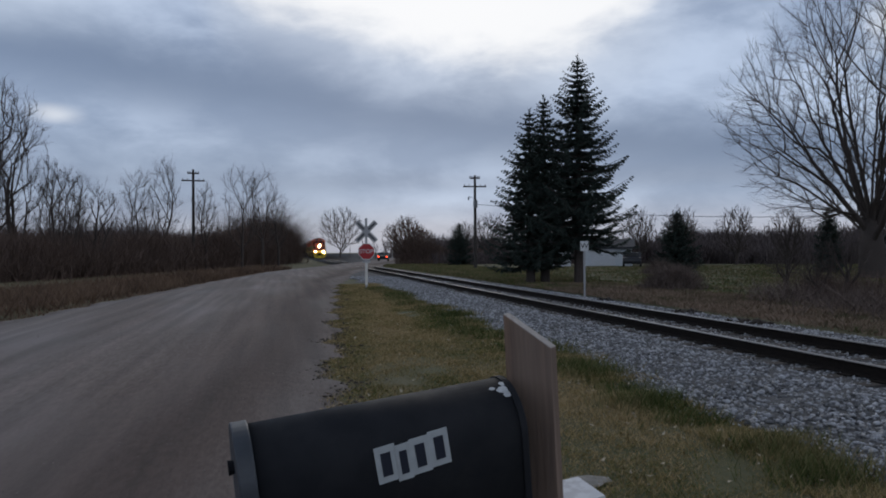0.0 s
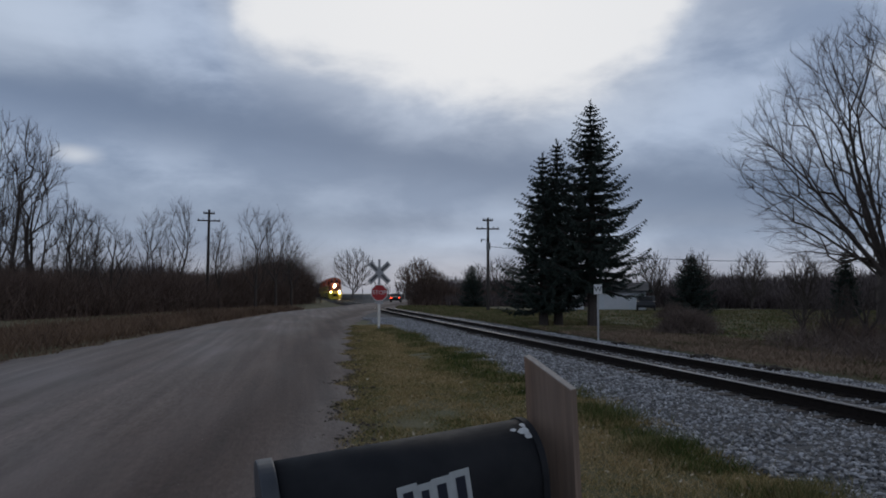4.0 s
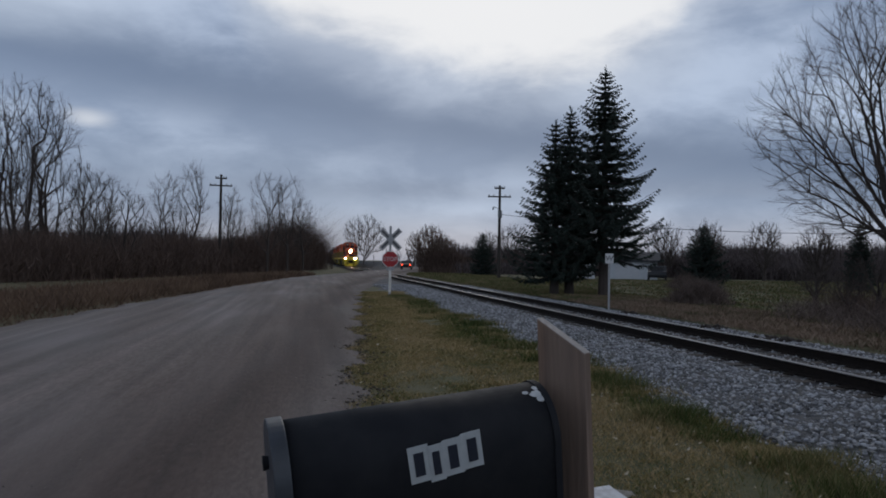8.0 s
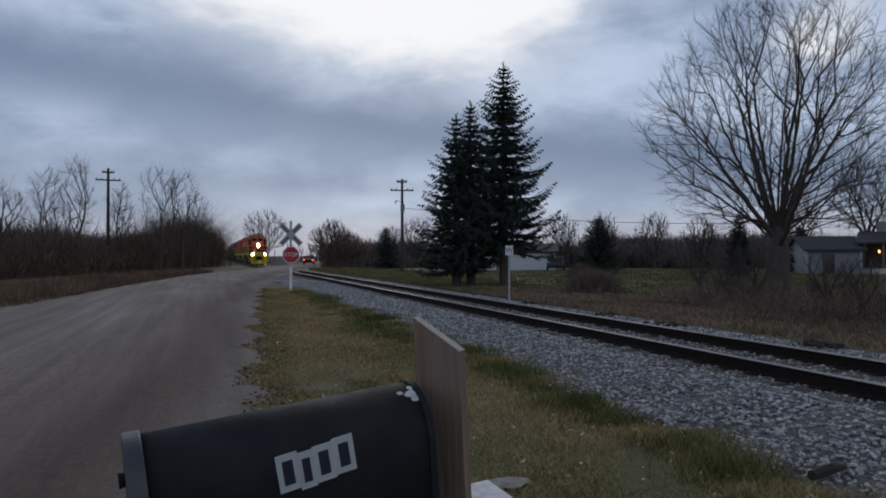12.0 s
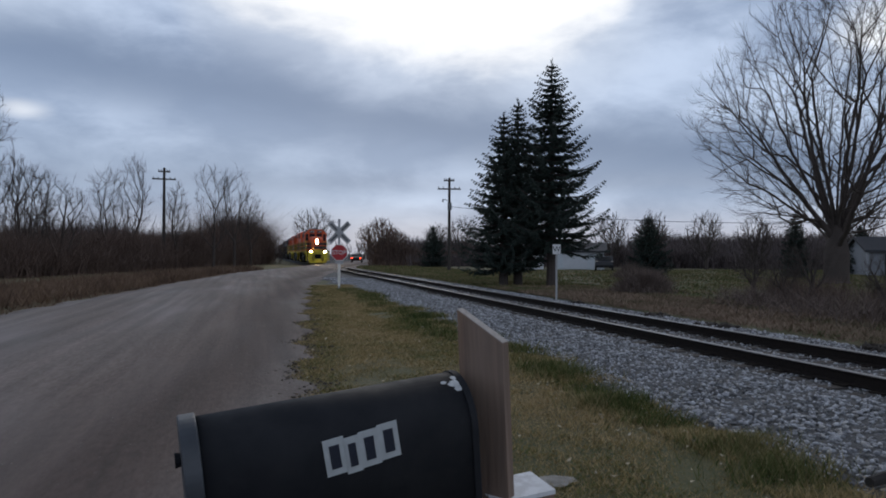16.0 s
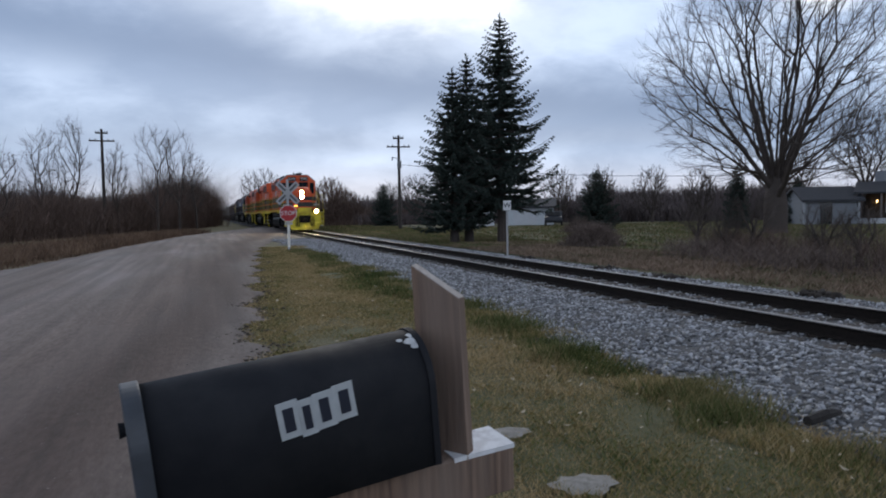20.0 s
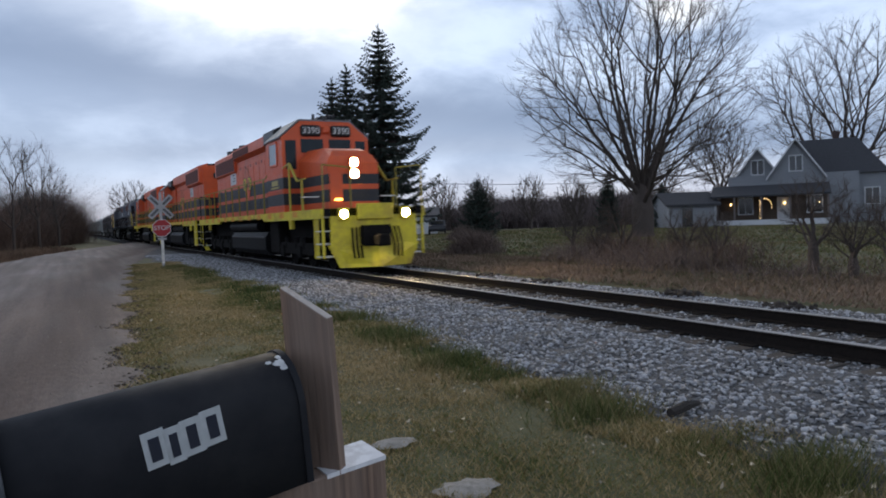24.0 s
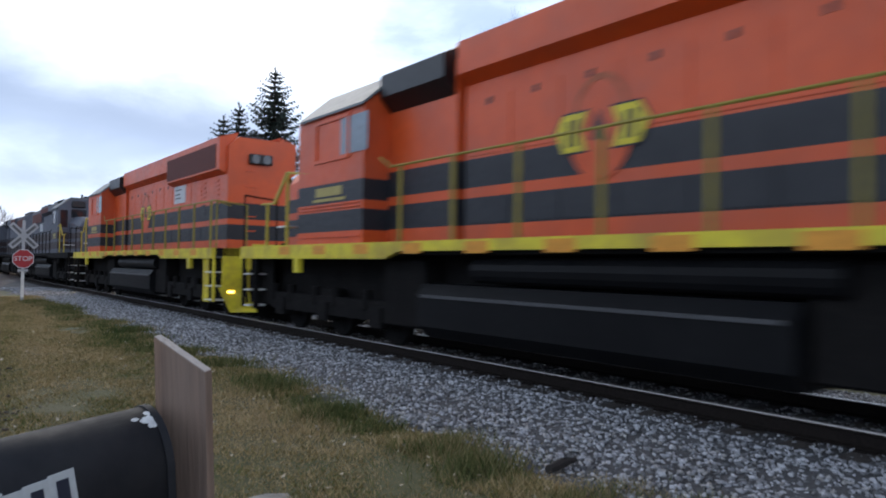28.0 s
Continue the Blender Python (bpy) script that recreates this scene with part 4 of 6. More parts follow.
def locomotive(label, paint, stripe, trim, lit, number=""):
    NP = 13.95 if lit else 13.7     # forward edge of the notice panel
    LR = 20.35 if lit is True else 19.45 if not lit else L_LOCO     # rear end of the frame
    t = thing("locomotive", label, "locomotive")
    EM = 11.75 if lit else 10.2      # middle of the emblem
    bm = bmesh.new()
    for s in (-1, 1):      # side sill, deeper over both trucks
        prism(bm, ((0.0, 1.5), (6.3, 1.5), (6.7, 1.61), (14.4, 1.61), (14.8, 1.5), (LR, 1.5), (LR, 1.75), (0.0, 1.75)), "x", s * 1.55 - 0.05, s * 1.55 + 0.05)
        for y in (2.9, 17.4):
            box(bm, s * 1.55 - 0.05, y, 1.25, s * 1.55 + 0.05, y + 0.22, 1.5)
    part("sill", bm, trim, t, "yellow side sill with orange patches" if trim == YELLOW else "")
    part("deck", boxed(-1.5, 0.0, 1.56, 1.5, LR, 1.746), UNDER, t)
    if trim == YELLOW:
        for s in (-1, 1):
            for k in range(11):
                y = 2.2 + k * 1.55
                part("sill_patch", boxed(s * 1.604 - 0.003, y, 1.575, s * 1.604 + 0.003, y + 0.50, 1.725), material("patch_orange", (0.78, 0.33, 0.03), None, 0.5), t, "orange reflective patch")
    # short nose
    bm = bmesh.new()      # a nose with sloping shoulders and a blunt brow
    for p in ((2.72, 1.55, 0.82), (3.02, 1.55, 0.82), (3.20, 1.62, 0.70), (3.36, 1.86, 0.52), (3.46, 2.5, 0.60), (3.50, 3.98, 0.66), (3.22, 3.98, 0.95), (2.72, 3.98, 0.95)):
        for q in (-1, 1):
            bm.verts.new((q * p[2], p[1], p[0]))
    bmesh.ops.convex_hull(bm, input=bm.verts)
    nose = part("nose", bm, paint, t)
    part("nose_door", boxed(-0.76, 1.536, 1.82, -0.36, 1.549, 3.0, bevel=0.004), paint, nose)
    for lo, hi, k in ((1.75, 1.96, 0), (1.96, 2.30, 1), (2.30, 2.44, 0), (2.44, 2.72, 1)):
        part("stripe", prismed(((-0.82, 1.55), (0.82, 1.55), (0.95, 3.98), (-0.95, 3.98)), "z", lo, hi), (paint, stripe)[k], nose)
    # cab
    cab = part("cab", prismed(((-1.5, 2.78), (1.5, 2.78), (1.5, 3.88), (0.85, 4.33), (-0.85, 4.33), (-1.5, 3.88)), "y", 3.98, 6.0), paint, t)
    for lo, hi, k in ((1.75, 1.96, 0), (1.96, 2.30, 1), (2.30, 2.44, 0), (2.44, 2.78, 1)):
        part("stripe", boxed(-1.5, 3.98, lo, 1.5, 6.0, hi), (paint, stripe)[k], cab)
    prism_roof = bmesh.new()
    prism(prism_roof, ((-1.56, 3.86), (-0.86, 4.345), (0.86, 4.345), (1.56, 3.86), (1.56, 3.90), (0.88, 4.39), (-0.88, 4.39), (-1.56, 3.90)), "y", 4.05, 6.05)
    part("cab_roof", prism_roof, ROOF_GREY, cab, "dull grey cab roof")
    for s in (-1, 1):
        # side window and armrest, front door window, windscreen, number board
        frame_bm = bmesh.new()
        for q in ((4.55, 3.14, 5.62, 3.20), (4.55, 3.76, 5.62, 3.82), (4.55, 3.20, 4.61, 3.76), (5.56, 3.20, 5.62, 3.76)):
            box(frame_bm, s * 1.515 - 0.015, q[0], q[1], s * 1.515 + 0.015, q[2], q[3])
        wd = part("side_window", frame_bm, paint, cab)
        # pane coloured a light blue grey for the sky that the glass reflects
        part("pane", boxed(s * 1.508 - 0.006, 4.61, 3.20, s * 1.508 + 0.006, 5.56, 3.76), material("milky_pane", (0.19, 0.235, 0.28), (0.14, 0.175, 0.21), 0.12, spec=0.8), wd)
        part("door_window", boxed(min(s * 1.03, s * 1.38), 3.965, 3.02, max(s * 1.03, s * 1.38), 3.979, 3.80, bevel=0.0), GLASS, cab)
        part("windscreen", boxed(min(s * 0.10, s * 0.86), 3.962, 3.47, max(s * 0.10, s * 0.86), 3.979, 3.84), GLASS, cab)
        nbd = part("number_board", boxed(min(s * 0.17, s * 0.86), 3.90, 3.91, max(s * 0.17, s * 0.86), 3.985, 4.22, bevel=0.05), BOARD_BLACK, cab)
        if number:
            part("number", letters(number, 0.30, LETTER), None, nbd, at=pose(s * 0.515, 3.894, 4.065 + 0.393))
        # reporting marks, not lettered: two bars on the black band
        part("name_bar", boxed(s * 1.506 - 0.003, 4.5, 2.48, s * 1.506 + 0.003, 5.5, 2.53), material("mark_gold", (0.45, 0.36, 0.10), None, 0.5), cab)
        part("name_bar", boxed(s * 1.506 - 0.003, 4.6, 2.57, s * 1.506 + 0.003, 5.4, 2.72), material("mark_gold", (0.45, 0.36, 0.10), None, 0.5), cab)
        for z in (2.34, 2.40, 1.86):
            part("cab_moulding", boxed(s * 1.515 - 0.015, 4.1, z, s * 1.515 + 0.015, 5.9, z + 0.02), paint, cab)
    bm = bmesh.new()
    tube(bm, (-0.3, 4.3, 4.38), (-0.3, 4.3, 4.56), 0.05, sides=8)
    box(bm, -0.2, 4.2, 4.38, 0.35, 4.55, 4.48, 0.02)
    for q in (0.12, 0.24, 0.36):
        tube(bm, (q, 4.1, 4.50), (q, 4.65, 4.53), 0.05, 0.02, sides=8)
    part("air_horn", bm, BOARD_BLACK, cab)
    # long hood in three stretches
    hood = banded("hood", t, 0.90, 7.5, 18.55, 4.42, BANDS, (paint, stripe))
    filt = banded("filter_housing", t, 0.98, 6.0, 7.5, 4.40, BANDS, (paint, stripe), 0.2, 0.16)
    for s in (-1, 1):
        part("intake_grille", prismed(((s * 0.985, 3.78), (s * 1.22, 3.98), (s * 1.22, 4.30), (s * 0.9, 4.42)), "y", 6.05, 7.45), BOARD_BLACK, filt, "black air intake grille")
        part("dynamic_brake_flare", prismed(((s * 0.895, 3.86), (s * 1.12, 3.98), (s * 1.12, 4.28 if lit else 4.40), (s * 0.6, 4.45 if lit else 4.53)), "y", 7.55, 13.5), paint, hood)
        if lit:
            part("brake_grille", prismed(((s * 1.122, 3.99), (s * 1.132, 3.99), (s * 1.132, 4.23), (s * 1.122, 4.23)), "y", 10.4, 13.45), GRILLE, hood, "dark red grille")
        part("radiator_flare", prismed(((s * 0.895, 3.50), (s * 1.0, 3.57), (s * 1.0, 4.24), (s * 0.6, 4.44)) if lit else ((s * 0.895, 3.56), (s * 1.12, 3.66), (s * 1.12, 4.40), (s * 0.6, 4.53)), "y", 13.8 if lit else 13.5, 18.45), paint, hood)
        part("radiator_grille", prismed(((s * 1.002, 3.60), (s * 1.012, 3.60), (s * 1.012, 4.10), (s * 1.002, 4.10)) if lit else ((s * 1.122, 3.70), (s * 1.132, 3.70), (s * 1.132, 4.26), (s * 1.122, 4.26)), "y", 13.9 if lit else 13.55, 18.2), GRILLE, hood, "dark red radiator grille")
        for k in range(9):
            part("hood_door", boxed(s * 0.906 - 0.006, 7.62 + k * 0.98, 2.0, s * 0.906 + 0.006, 8.54 + k * 0.98, 2.34), stripe, hood)
            part("hood_door", boxed(s * 0.906 - 0.006, 7.62 + k * 0.98, 2.94, s * 0.906 + 0.006, 8.54 + k * 0.98, 3.66), paint, hood)
            part("latch", boxed(s * 0.918 - 0.008, 8.04 + k * 0.98, 3.56, s * 0.918 + 0.008, 8.12 + k * 0.98, 3.64), BOARD_BLACK, hood)
        for y in (16.4, 17.5):
            for k in range(8):
                part("louver", boxed(s * 0.91 - 0.012, y, 2.66 + k * 0.11, s * 0.91 + 0.012, y + 0.36, 2.71 + k * 0.11), paint if 2.66 + k * 0.11 > 2.9 else stripe, hood)
        part("notice_panel", boxed(s * 0.916 - 0.004, NP, 3.10, s * 0.916 + 0.004, NP + 1.18, 3.56), material("notice_white", (0.62, 0.64, 0.66), None, 0.5), hood, "white notice panel")
        for k, (a, b) in enumerate(((3.22, 0.55), (3.32, 0.45), (3.44, 0.6))):
            part("notice_line", boxed(s * 0.922 - 0.003, NP + 0.15, a, s * 0.922 + 0.003, NP + 0.15 + b, a + 0.03), BLACK, hood)
        # the railway's mark, as plain shapes: two yellow hexagons and an orange diamond
        if trim == YELLOW:
            part("emblem_disc", prismed([(EM + 0.50 * math.cos(math.pi * k / 12), 2.93 + 0.52 * math.sin(math.pi * k / 12)) for k in range(24)], "x", s * 0.914 - 0.004, s * 0.914 + 0.004), paint, hood)
            part("emblem_ring", prismed([(EM + 0.46 * math.cos(math.pi * k / 12), 3.08 + 0.50 * math.sin(math.pi * k / 12)) for k in range(13)] + [(EM + 0.40 * math.cos(math.pi * k / 12), 3.08 + 0.43 * math.sin(math.pi * k / 12)) for k in range(12, -1, -1)], "x", s * 0.917 - 0.003, s * 0.917 + 0.003), material("faded_ring", (0.42, 0.10, 0.03), None, 0.5), hood, "faded dark ring")
            for q in (-1, 1):
                plate = ((0.18, 3.22), (0.62, 3.22), (0.78, 3.02), (0.62, 2.74), (0.18, 2.74), (0.30, 2.98))
                for nm, grow_, pr, mt in (("emblem_border", 1.0, 0.918, BLACK), ("emblem", 0.90, 0.922, YELLOW)):
                    out = [(EM + q * (0.47 + (u - 0.47) * grow_), 2.98 + (v - 2.98) * grow_) for u, v in plate]
                    part(nm, prismed(out, "x", s * pr - 0.004, s * pr + 0.004), mt, hood, "yellow emblem plate" if nm == "emblem" else "")
                for u in (0.40, 0.52):
                    part("emblem_bar", prismed(((EM + q * u - 0.03, 2.83), (EM + q * u + 0.03, 2.83), (EM + q * u + 0.05, 3.13), (EM + q * u - 0.01, 3.13)), "x", s * 0.927 - 0.003, s * 0.927 + 0.003), BLACK, hood)
            part("emblem_core", prismed(((EM - 0.12, 2.88), (EM - 0.10, 3.06), (EM - 0.02, 3.20), (EM + 0.08, 3.02), (EM + 0.14, 2.84)), "x", s * 0.920 - 0.003, s * 0.920 + 0.003), BLACK, hood)
            part("anniversary_emblem", prismed([((7.75 if lit else 6.7) + 0.33 * math.cos(math.pi * k / 8), 3.5 + 0.46 * math.sin(math.pi * k / 8)) for k in range(16)], "x", s * 0.918 - 0.004, s * 0.918 + 0.004), material("emblem_amber", (0.80, 0.34, 0.04), None, 0.5), hood)
            part("emblem_core", prismed([((a if lit else a - 1.05), b) for a, b in ((7.38, 3.28), (8.12, 3.28), (8.12, 3.46), (7.95, 3.46), (7.85, 3.62), (7.65, 3.62), (7.55, 3.46), (7.38, 3.46))], "x", s * 0.925 - 0.003, s * 0.925 + 0.003), LETTER, hood)
    for y in (14.6, 16.0, 17.4):
        bm = tube(bmesh.new(), (0, y, 4.42), (0, y, 4.60 if lit else 4.55), 0.58, 0.58, sides=20)
        tube(bm, (0, y, 4.60 if lit else 4.55), (0, y, 4.63 if lit else 4.57), 0.5, 0.2, sides=20)
        part("radiator_fan", bm, BOARD_BLACK, hood)
    for y in (8.6, 9.9, 11.5):
        part("exhaust_housing", tube(bmesh.new(), (0, y, 4.42), (0, y, 4.56), 0.4, 0.34, sides=14), BOARD_BLACK, hood)
    # rear face of the hood: louvred door lines, lamp and number boards
    for k in range(5):
        part("rear_rung", boxed(0.1, 18.55, 2.2 + k * 0.36, 0.4, 18.575, 2.225 + k * 0.36), paint, hood)
    rl = part("rear_lamp", boxed(-0.34, 18.55, 3.82, 0.34, 18.66, 4.06, bevel=0.03), BOARD_BLACK, hood)
    for q in (-0.16, 0.16):
        part("lens", tube(bmesh.new(), (q, 18.66, 3.94), (q, 18.68, 3.94), 0.11, sides=14), ROOF_GREY, rl)
    # lamps at the front
    hl = part("headlight", boxed(-0.17, 1.44, 2.58, 0.17, 1.56, 3.16, bevel=0.03), paint, t)
    for z in (2.72, 3.02):
        part("lens", tube(bmesh.new(), (0, 1.439, z), (0, 1.436, z), 0.115, sides=16), LAMP if lit else ROOF_GREY, hl, "glowing headlamp lens" if lit else "")
    for s in (-1, 1):
        dl = part("ditch_light", boxed(s * 0.94 - 0.16, -0.10, 1.44, s * 0.94 + 0.16, 0.05, 1.76, bevel=0.03), trim, t)
        part("lens", tube(bmesh.new(), (s * 0.94, -0.101, 1.60), (s * 0.94, -0.104, 1.60), 0.10, sides=16), LAMP if lit else ROOF_GREY, dl, "glowing ditch light lens" if lit else "")
        bm = tube(bmesh.new(), (s * 1.48, 4.3, 3.02), (s * 1.48, 3.3, 3.12), 0.022, sides=6)
        prism(bm, ((3.38, 3.14), (3.24, 3.14), (2.42, 2.60), (2.52, 2.56)), "x", s * 1.48 - 0.02, s * 1.48 + 0.02)
        tube(bm, (s * 1.48, 2.46, 2.58), (s * 1.48, 1.6, 2.60), 0.022, sides=6)
        part("nose_handrail", bm, RAIL_YELLOW, t, "bent yellow handrail beside the nose")
        for y, z in ((3.32, 3.12), (2.0, 2.6)):
            part("nose_stanchion", boxed(s * 1.48 - 0.02, y - 0.045, 1.75, s * 1.48 + 0.02, y + 0.045, z), RAIL_YELLOW, t)
        part("walkway_step", boxed(min(s * 1.0, s * 1.5), 1.85, 2.10, max(s * 1.0, s * 1.5), 2.15, 2.13), STEP_WHITE, t)
    if lit is True:      # bracket with a small beacon under the brow of the cab
        part("beacon_bracket", boxed(-0.12, 3.86, 4.00, 0.12, 4.0, 4.20, bevel=0.03), paint, cab)
        part("beacon", tube(bmesh.new(), (0, 4.12, 4.38), (0, 4.12, 4.50), 0.10, 0.07, sides=12), BOARD_BLACK, cab)
        part("marker_lamp", boxed(-0.62, 1.50, 1.99, -0.40, 1.545, 2.05), AMBER, t, "small amber marker lamp")
    part("step_lamp", boxed(-1.16, LR - 0.04, 0.64, -1.0, LR + 0.02, 0.70), AMBER, t)
    part("step_lamp", boxed(1.0, LR - 0.04, 0.64, 1.16, LR + 0.02, 0.70), AMBER, t)
    stanchions(t, RAIL_OLIVE if trim == YELLOW else UNDER, LR)
    end_steps(t, 0.0, 1, trim if lit else UNDER)
    end_steps(t, LR, -1, UNDER if lit else trim)
    for y0, y1 in ((5.75, 6.95), (12.95, 14.1)):
        part("equipment_box", boxed(-1.25, y0, 0.42, 1.25, y1, 1.5, bevel=0.03), UNDER, t)
    if not lit:
        part("roof_box", boxed(-0.55, 6.2, 4.40, 0.55, 7.2, 4.60, bevel=0.03), BOARD_BLACK, t)
    # under the frame
    tank = [(-1.42, 0.5), (-1.2, 0.32), (1.2, 0.32), (1.42, 0.5), (1.42, 0.98), (1.3, 1.15), (-1.3, 1.15), (-1.42, 0.98)]
    ft = part("fuel_tank", prismed(tank, "y", 7.0, 12.9), TANK, t)
    for s in (-1, 1):
        # a paler strip paints the sky's highlight along the tank's upper edge
        part("tank_edge", boxed(s * 1.43 - 0.01, 7.1, 0.94, s * 1.43 + 0.01, 12.8, 0.985), material("scuffed_edge", (0.07, 0.072, 0.078), None, 0.35), ft)
        part("air_tank", tube(bmesh.new(), (s * 1.25, 8.3, 1.36), (s * 1.25, 13.3, 1.36), 0.17, sides=14), TANK, t)
    part("underframe", boxed(-0.85, 0.3, 0.75, 0.85, LR - 0.3, 1.6), UNDER, t)
    if not lit:      # a shorter nose: the cab and the filters stand further forward
        for ob in t.children_recursive:
            top = ob.parent if ob.parent is not t else ob
            if any(top.name.startswith(w) for w in ("nose", "cab", "filter_housing", "headlight")):
                for v in ob.data.vertices:
                    v.co.y = float(np.interp(v.co.y, (0.0, 1.4, 3.9, 6.02, 7.5), (-0.4, 0.8, 2.75, 5.45, 7.4)))
    # the body stands taller over the rail than its drawing: stretch all the parts above the trucks
    for me in {o.data for o in t.children_recursive}:
        n = len(me.vertices)
        co = np.empty(n * 3, dtype=np.float32)
        me.vertices.foreach_get("co", co)
        z = co[2::3]
        co[2::3] = np.where(z > 1.2, z + (z - 1.2) * 0.10 + np.maximum(z - 3.0, 0) * 0.10, z)
        me.vertices.foreach_set("co", co)
        me.update()
    truck(t, 3.45, 2.0, 3)
    truck(t, 16.5, 2.0, 3)
    return t


def hopper(label, paint):
    t = thing("hopper_car", label, "hopper car")
    side = [(-1.2, 1.15), (-1.5, 1.7), (-1.56, 2.8), (-1.5, 3.7), (-1.15, 4.2), (-0.5, 4.4), (0.5, 4.4), (1.15, 4.2), (1.5, 3.7), (1.56, 2.8), (1.5, 1.7), (1.2, 1.15)]
    bm = prismed(side, "y", 1.6, 15.2)
    part("body", bm, paint, t)
    bm = bmesh.new()
    for y in (1.0, 15.6):
        for s in (-1, 1):
            tube(bm, (s * 1.35, y, 1.1), (s * 1.35, y + (0.7 if y < 5 else -0.7), 3.8), 0.05, sides=6)
    box(bm, -1.45, 0.3, 0.95, 1.45, 16.5, 1.12)
    part("frame", bm, UNDER, t)
    for k in range(9):
        for s in (-1, 1):
            y = 2.2 + k * 1.55
            part("rib", boxed(s * 1.57 - 0.03, y, 1.7, s * 1.57 + 0.03, y + 0.08, 3.7), paint, t)
    for k in range(3):
        y = 2.6 + k * 4.3
        part("outlet", prismed(((y, 1.15), (y + 3.6, 1.15), (y + 2.3, 0.4), (y + 1.3, 0.4)), "x", -1.1, 1.1), paint, t)
    part("hatch_run", boxed(-0.35, 2.0, 4.4, 0.35, 14.8, 4.52, bevel=0.03), ROOF_GREY, t)
    part("running_board", boxed(0.55, 1.4, 4.44, 0.95, 15.4, 4.48), ROOF_GREY, t)
    truck(t, 2.0, 1.75, 2, 1.0)
    truck(t, 14.8, 1.75, 2, 1.0)
    return t


TRAIN_CARS = []     # each with its distance behind the train's front, and its turn
PITCH = 21.4
lead = locomotive("orange and black diesel locomotive with lit headlights and yellow sills", ORANGE, BLACK, YELLOW, True, "3390")
second = locomotive("orange and black diesel locomotive coupled with its long hood leading", ORANGE, BLACK, YELLOW, False)
third = copy_thing(second, Matrix.Identity(4))
fourth = locomotive("dull grey-blue diesel locomotive with black underframe", GREY_BLUE, MAROON, UNDER, "tail")
fifth = copy_thing(fourth, Matrix.Identity(4))
TRAIN_CARS += [(lead, 0.0, 0), (second, PITCH + L_LOCO, 180), (third, 2 * PITCH + L_LOCO, 180), (fourth, 3 * PITCH, 0), (fifth, 4 * PITCH + L_LOCO, 180)]
dark_car = hopper("dark brown covered hopper car with ribbed sides", HOPPER_DARK)
pale_car = hopper("pale grey covered hopper car with ribbed sides", HOPPER_GREY)
tagged(dark_car, group="hopper cars of the train")
tagged(pale_car, group="hopper cars of the train")
y_back = 5 * PITCH
for k in range(12):
    src = dark_car if k < 2 else pale_car
    car = src if k in (0, 2) else copy_thing(src, Matrix.Identity(4))
    TRAIN_CARS.append((car, y_back, 0))
    y_back += 17.6

# ---- trees, thickets, signs, poles ----
def limbs_mesh(name, segs, mat, sides=5):
    """Tapered limbs from rows of (start, end, radius, radius)."""
    A = np.array([s[0] for s in segs], float)
    B = np.array([s[1] for s in segs], float)
    ra, rb = np.array([s[2] for s in segs])[:, None], np.array([s[3] for s in segs])[:, None]
    d = B - A
    d /= np.linalg.norm(d, axis=1)[:, None] + 1e-9
    ref = np.where(abs(d[:, 2:3]) > 0.9, (1.0, 0, 0), (0, 0, 1.0))
    u = np.cross(d, ref)
    u /= np.linalg.norm(u, axis=1)[:, None]
    w = np.cross(d, u)
    n = len(segs)
    if sides == 3:      # fine twigs run out to a point
        ring = [A + ra * (math.cos(t) * u + math.sin(t) * w) for t in (0, 2.094, 4.189)] + [B]
        f = (np.array([(0, 1, 3), (1, 2, 3), (2, 0, 3)])[None] + 4 * np.arange(n)[:, None, None]).reshape(-1, 3)
        return raw_mesh(name, np.stack(ring, 1).reshape(-1, 3), f, mat)
    ring = []
    for c, r in ((A, ra), (B, rb)):
        for k in range(sides):
            t = 2 * math.pi * k / sides
            ring.append(c + r * (math.cos(t) * u + math.sin(t) * w))
    v = np.stack(ring, 1).reshape(-1, 3)
    q = np.array([(k, (k + 1) % sides, sides + (k + 1) % sides, sides + k) for k in range(sides)])
    f = (q[None] + 2 * sides * np.arange(n)[:, None, None]).reshape(-1, 4)
    me = raw_mesh(name, v, f, mat)
    me.polygons.foreach_set("use_smooth", [True] * len(me.polygons))
    return me


def crown_points(r, n, height, width, clear, lift=0.55, hollow=0.35):
    """Places that a crown's twigs reach for: an egg from clear to height, widest at the share lift of its depth, with a ragged skin."""
    pts = np.empty((0, 3))
    ph = r.uniform(0, 6.28, 6)
    while len(pts) < n:
        q = r.uniform(-1, 1, (4 * n, 3))
        z = (q[:, 2] + 1) / 2
        prof = np.where(z < lift, np.sqrt(np.clip(1 - ((lift - z) / (lift + 0.12)) ** 2, 0, 1)), np.sqrt(np.clip(1 - ((z - lift) / (1.0 - lift)) ** 2, 0, 1)))
        a = np.arctan2(q[:, 1], q[:, 0])
        rag = 1 + 0.10 * np.sin(3 * a + ph[0] + 5 * z) + 0.08 * np.sin(7 * a + ph[1] - 11 * z) + 0.06 * np.sin(13 * a + ph[2] + 19 * z)
        d = np.hypot(q[:, 0], q[:, 1])
        keep = (d < prof * rag) & ((d > hollow * prof) | (r.random(len(q)) < 0.45) | (z > 0.8))
        q = q[keep]
        pts = np.concatenate([pts, np.stack([q[:, 0] * width, q[:, 1] * width, clear + (height - clear) * z[keep]], -1)])
    return pts[:n]


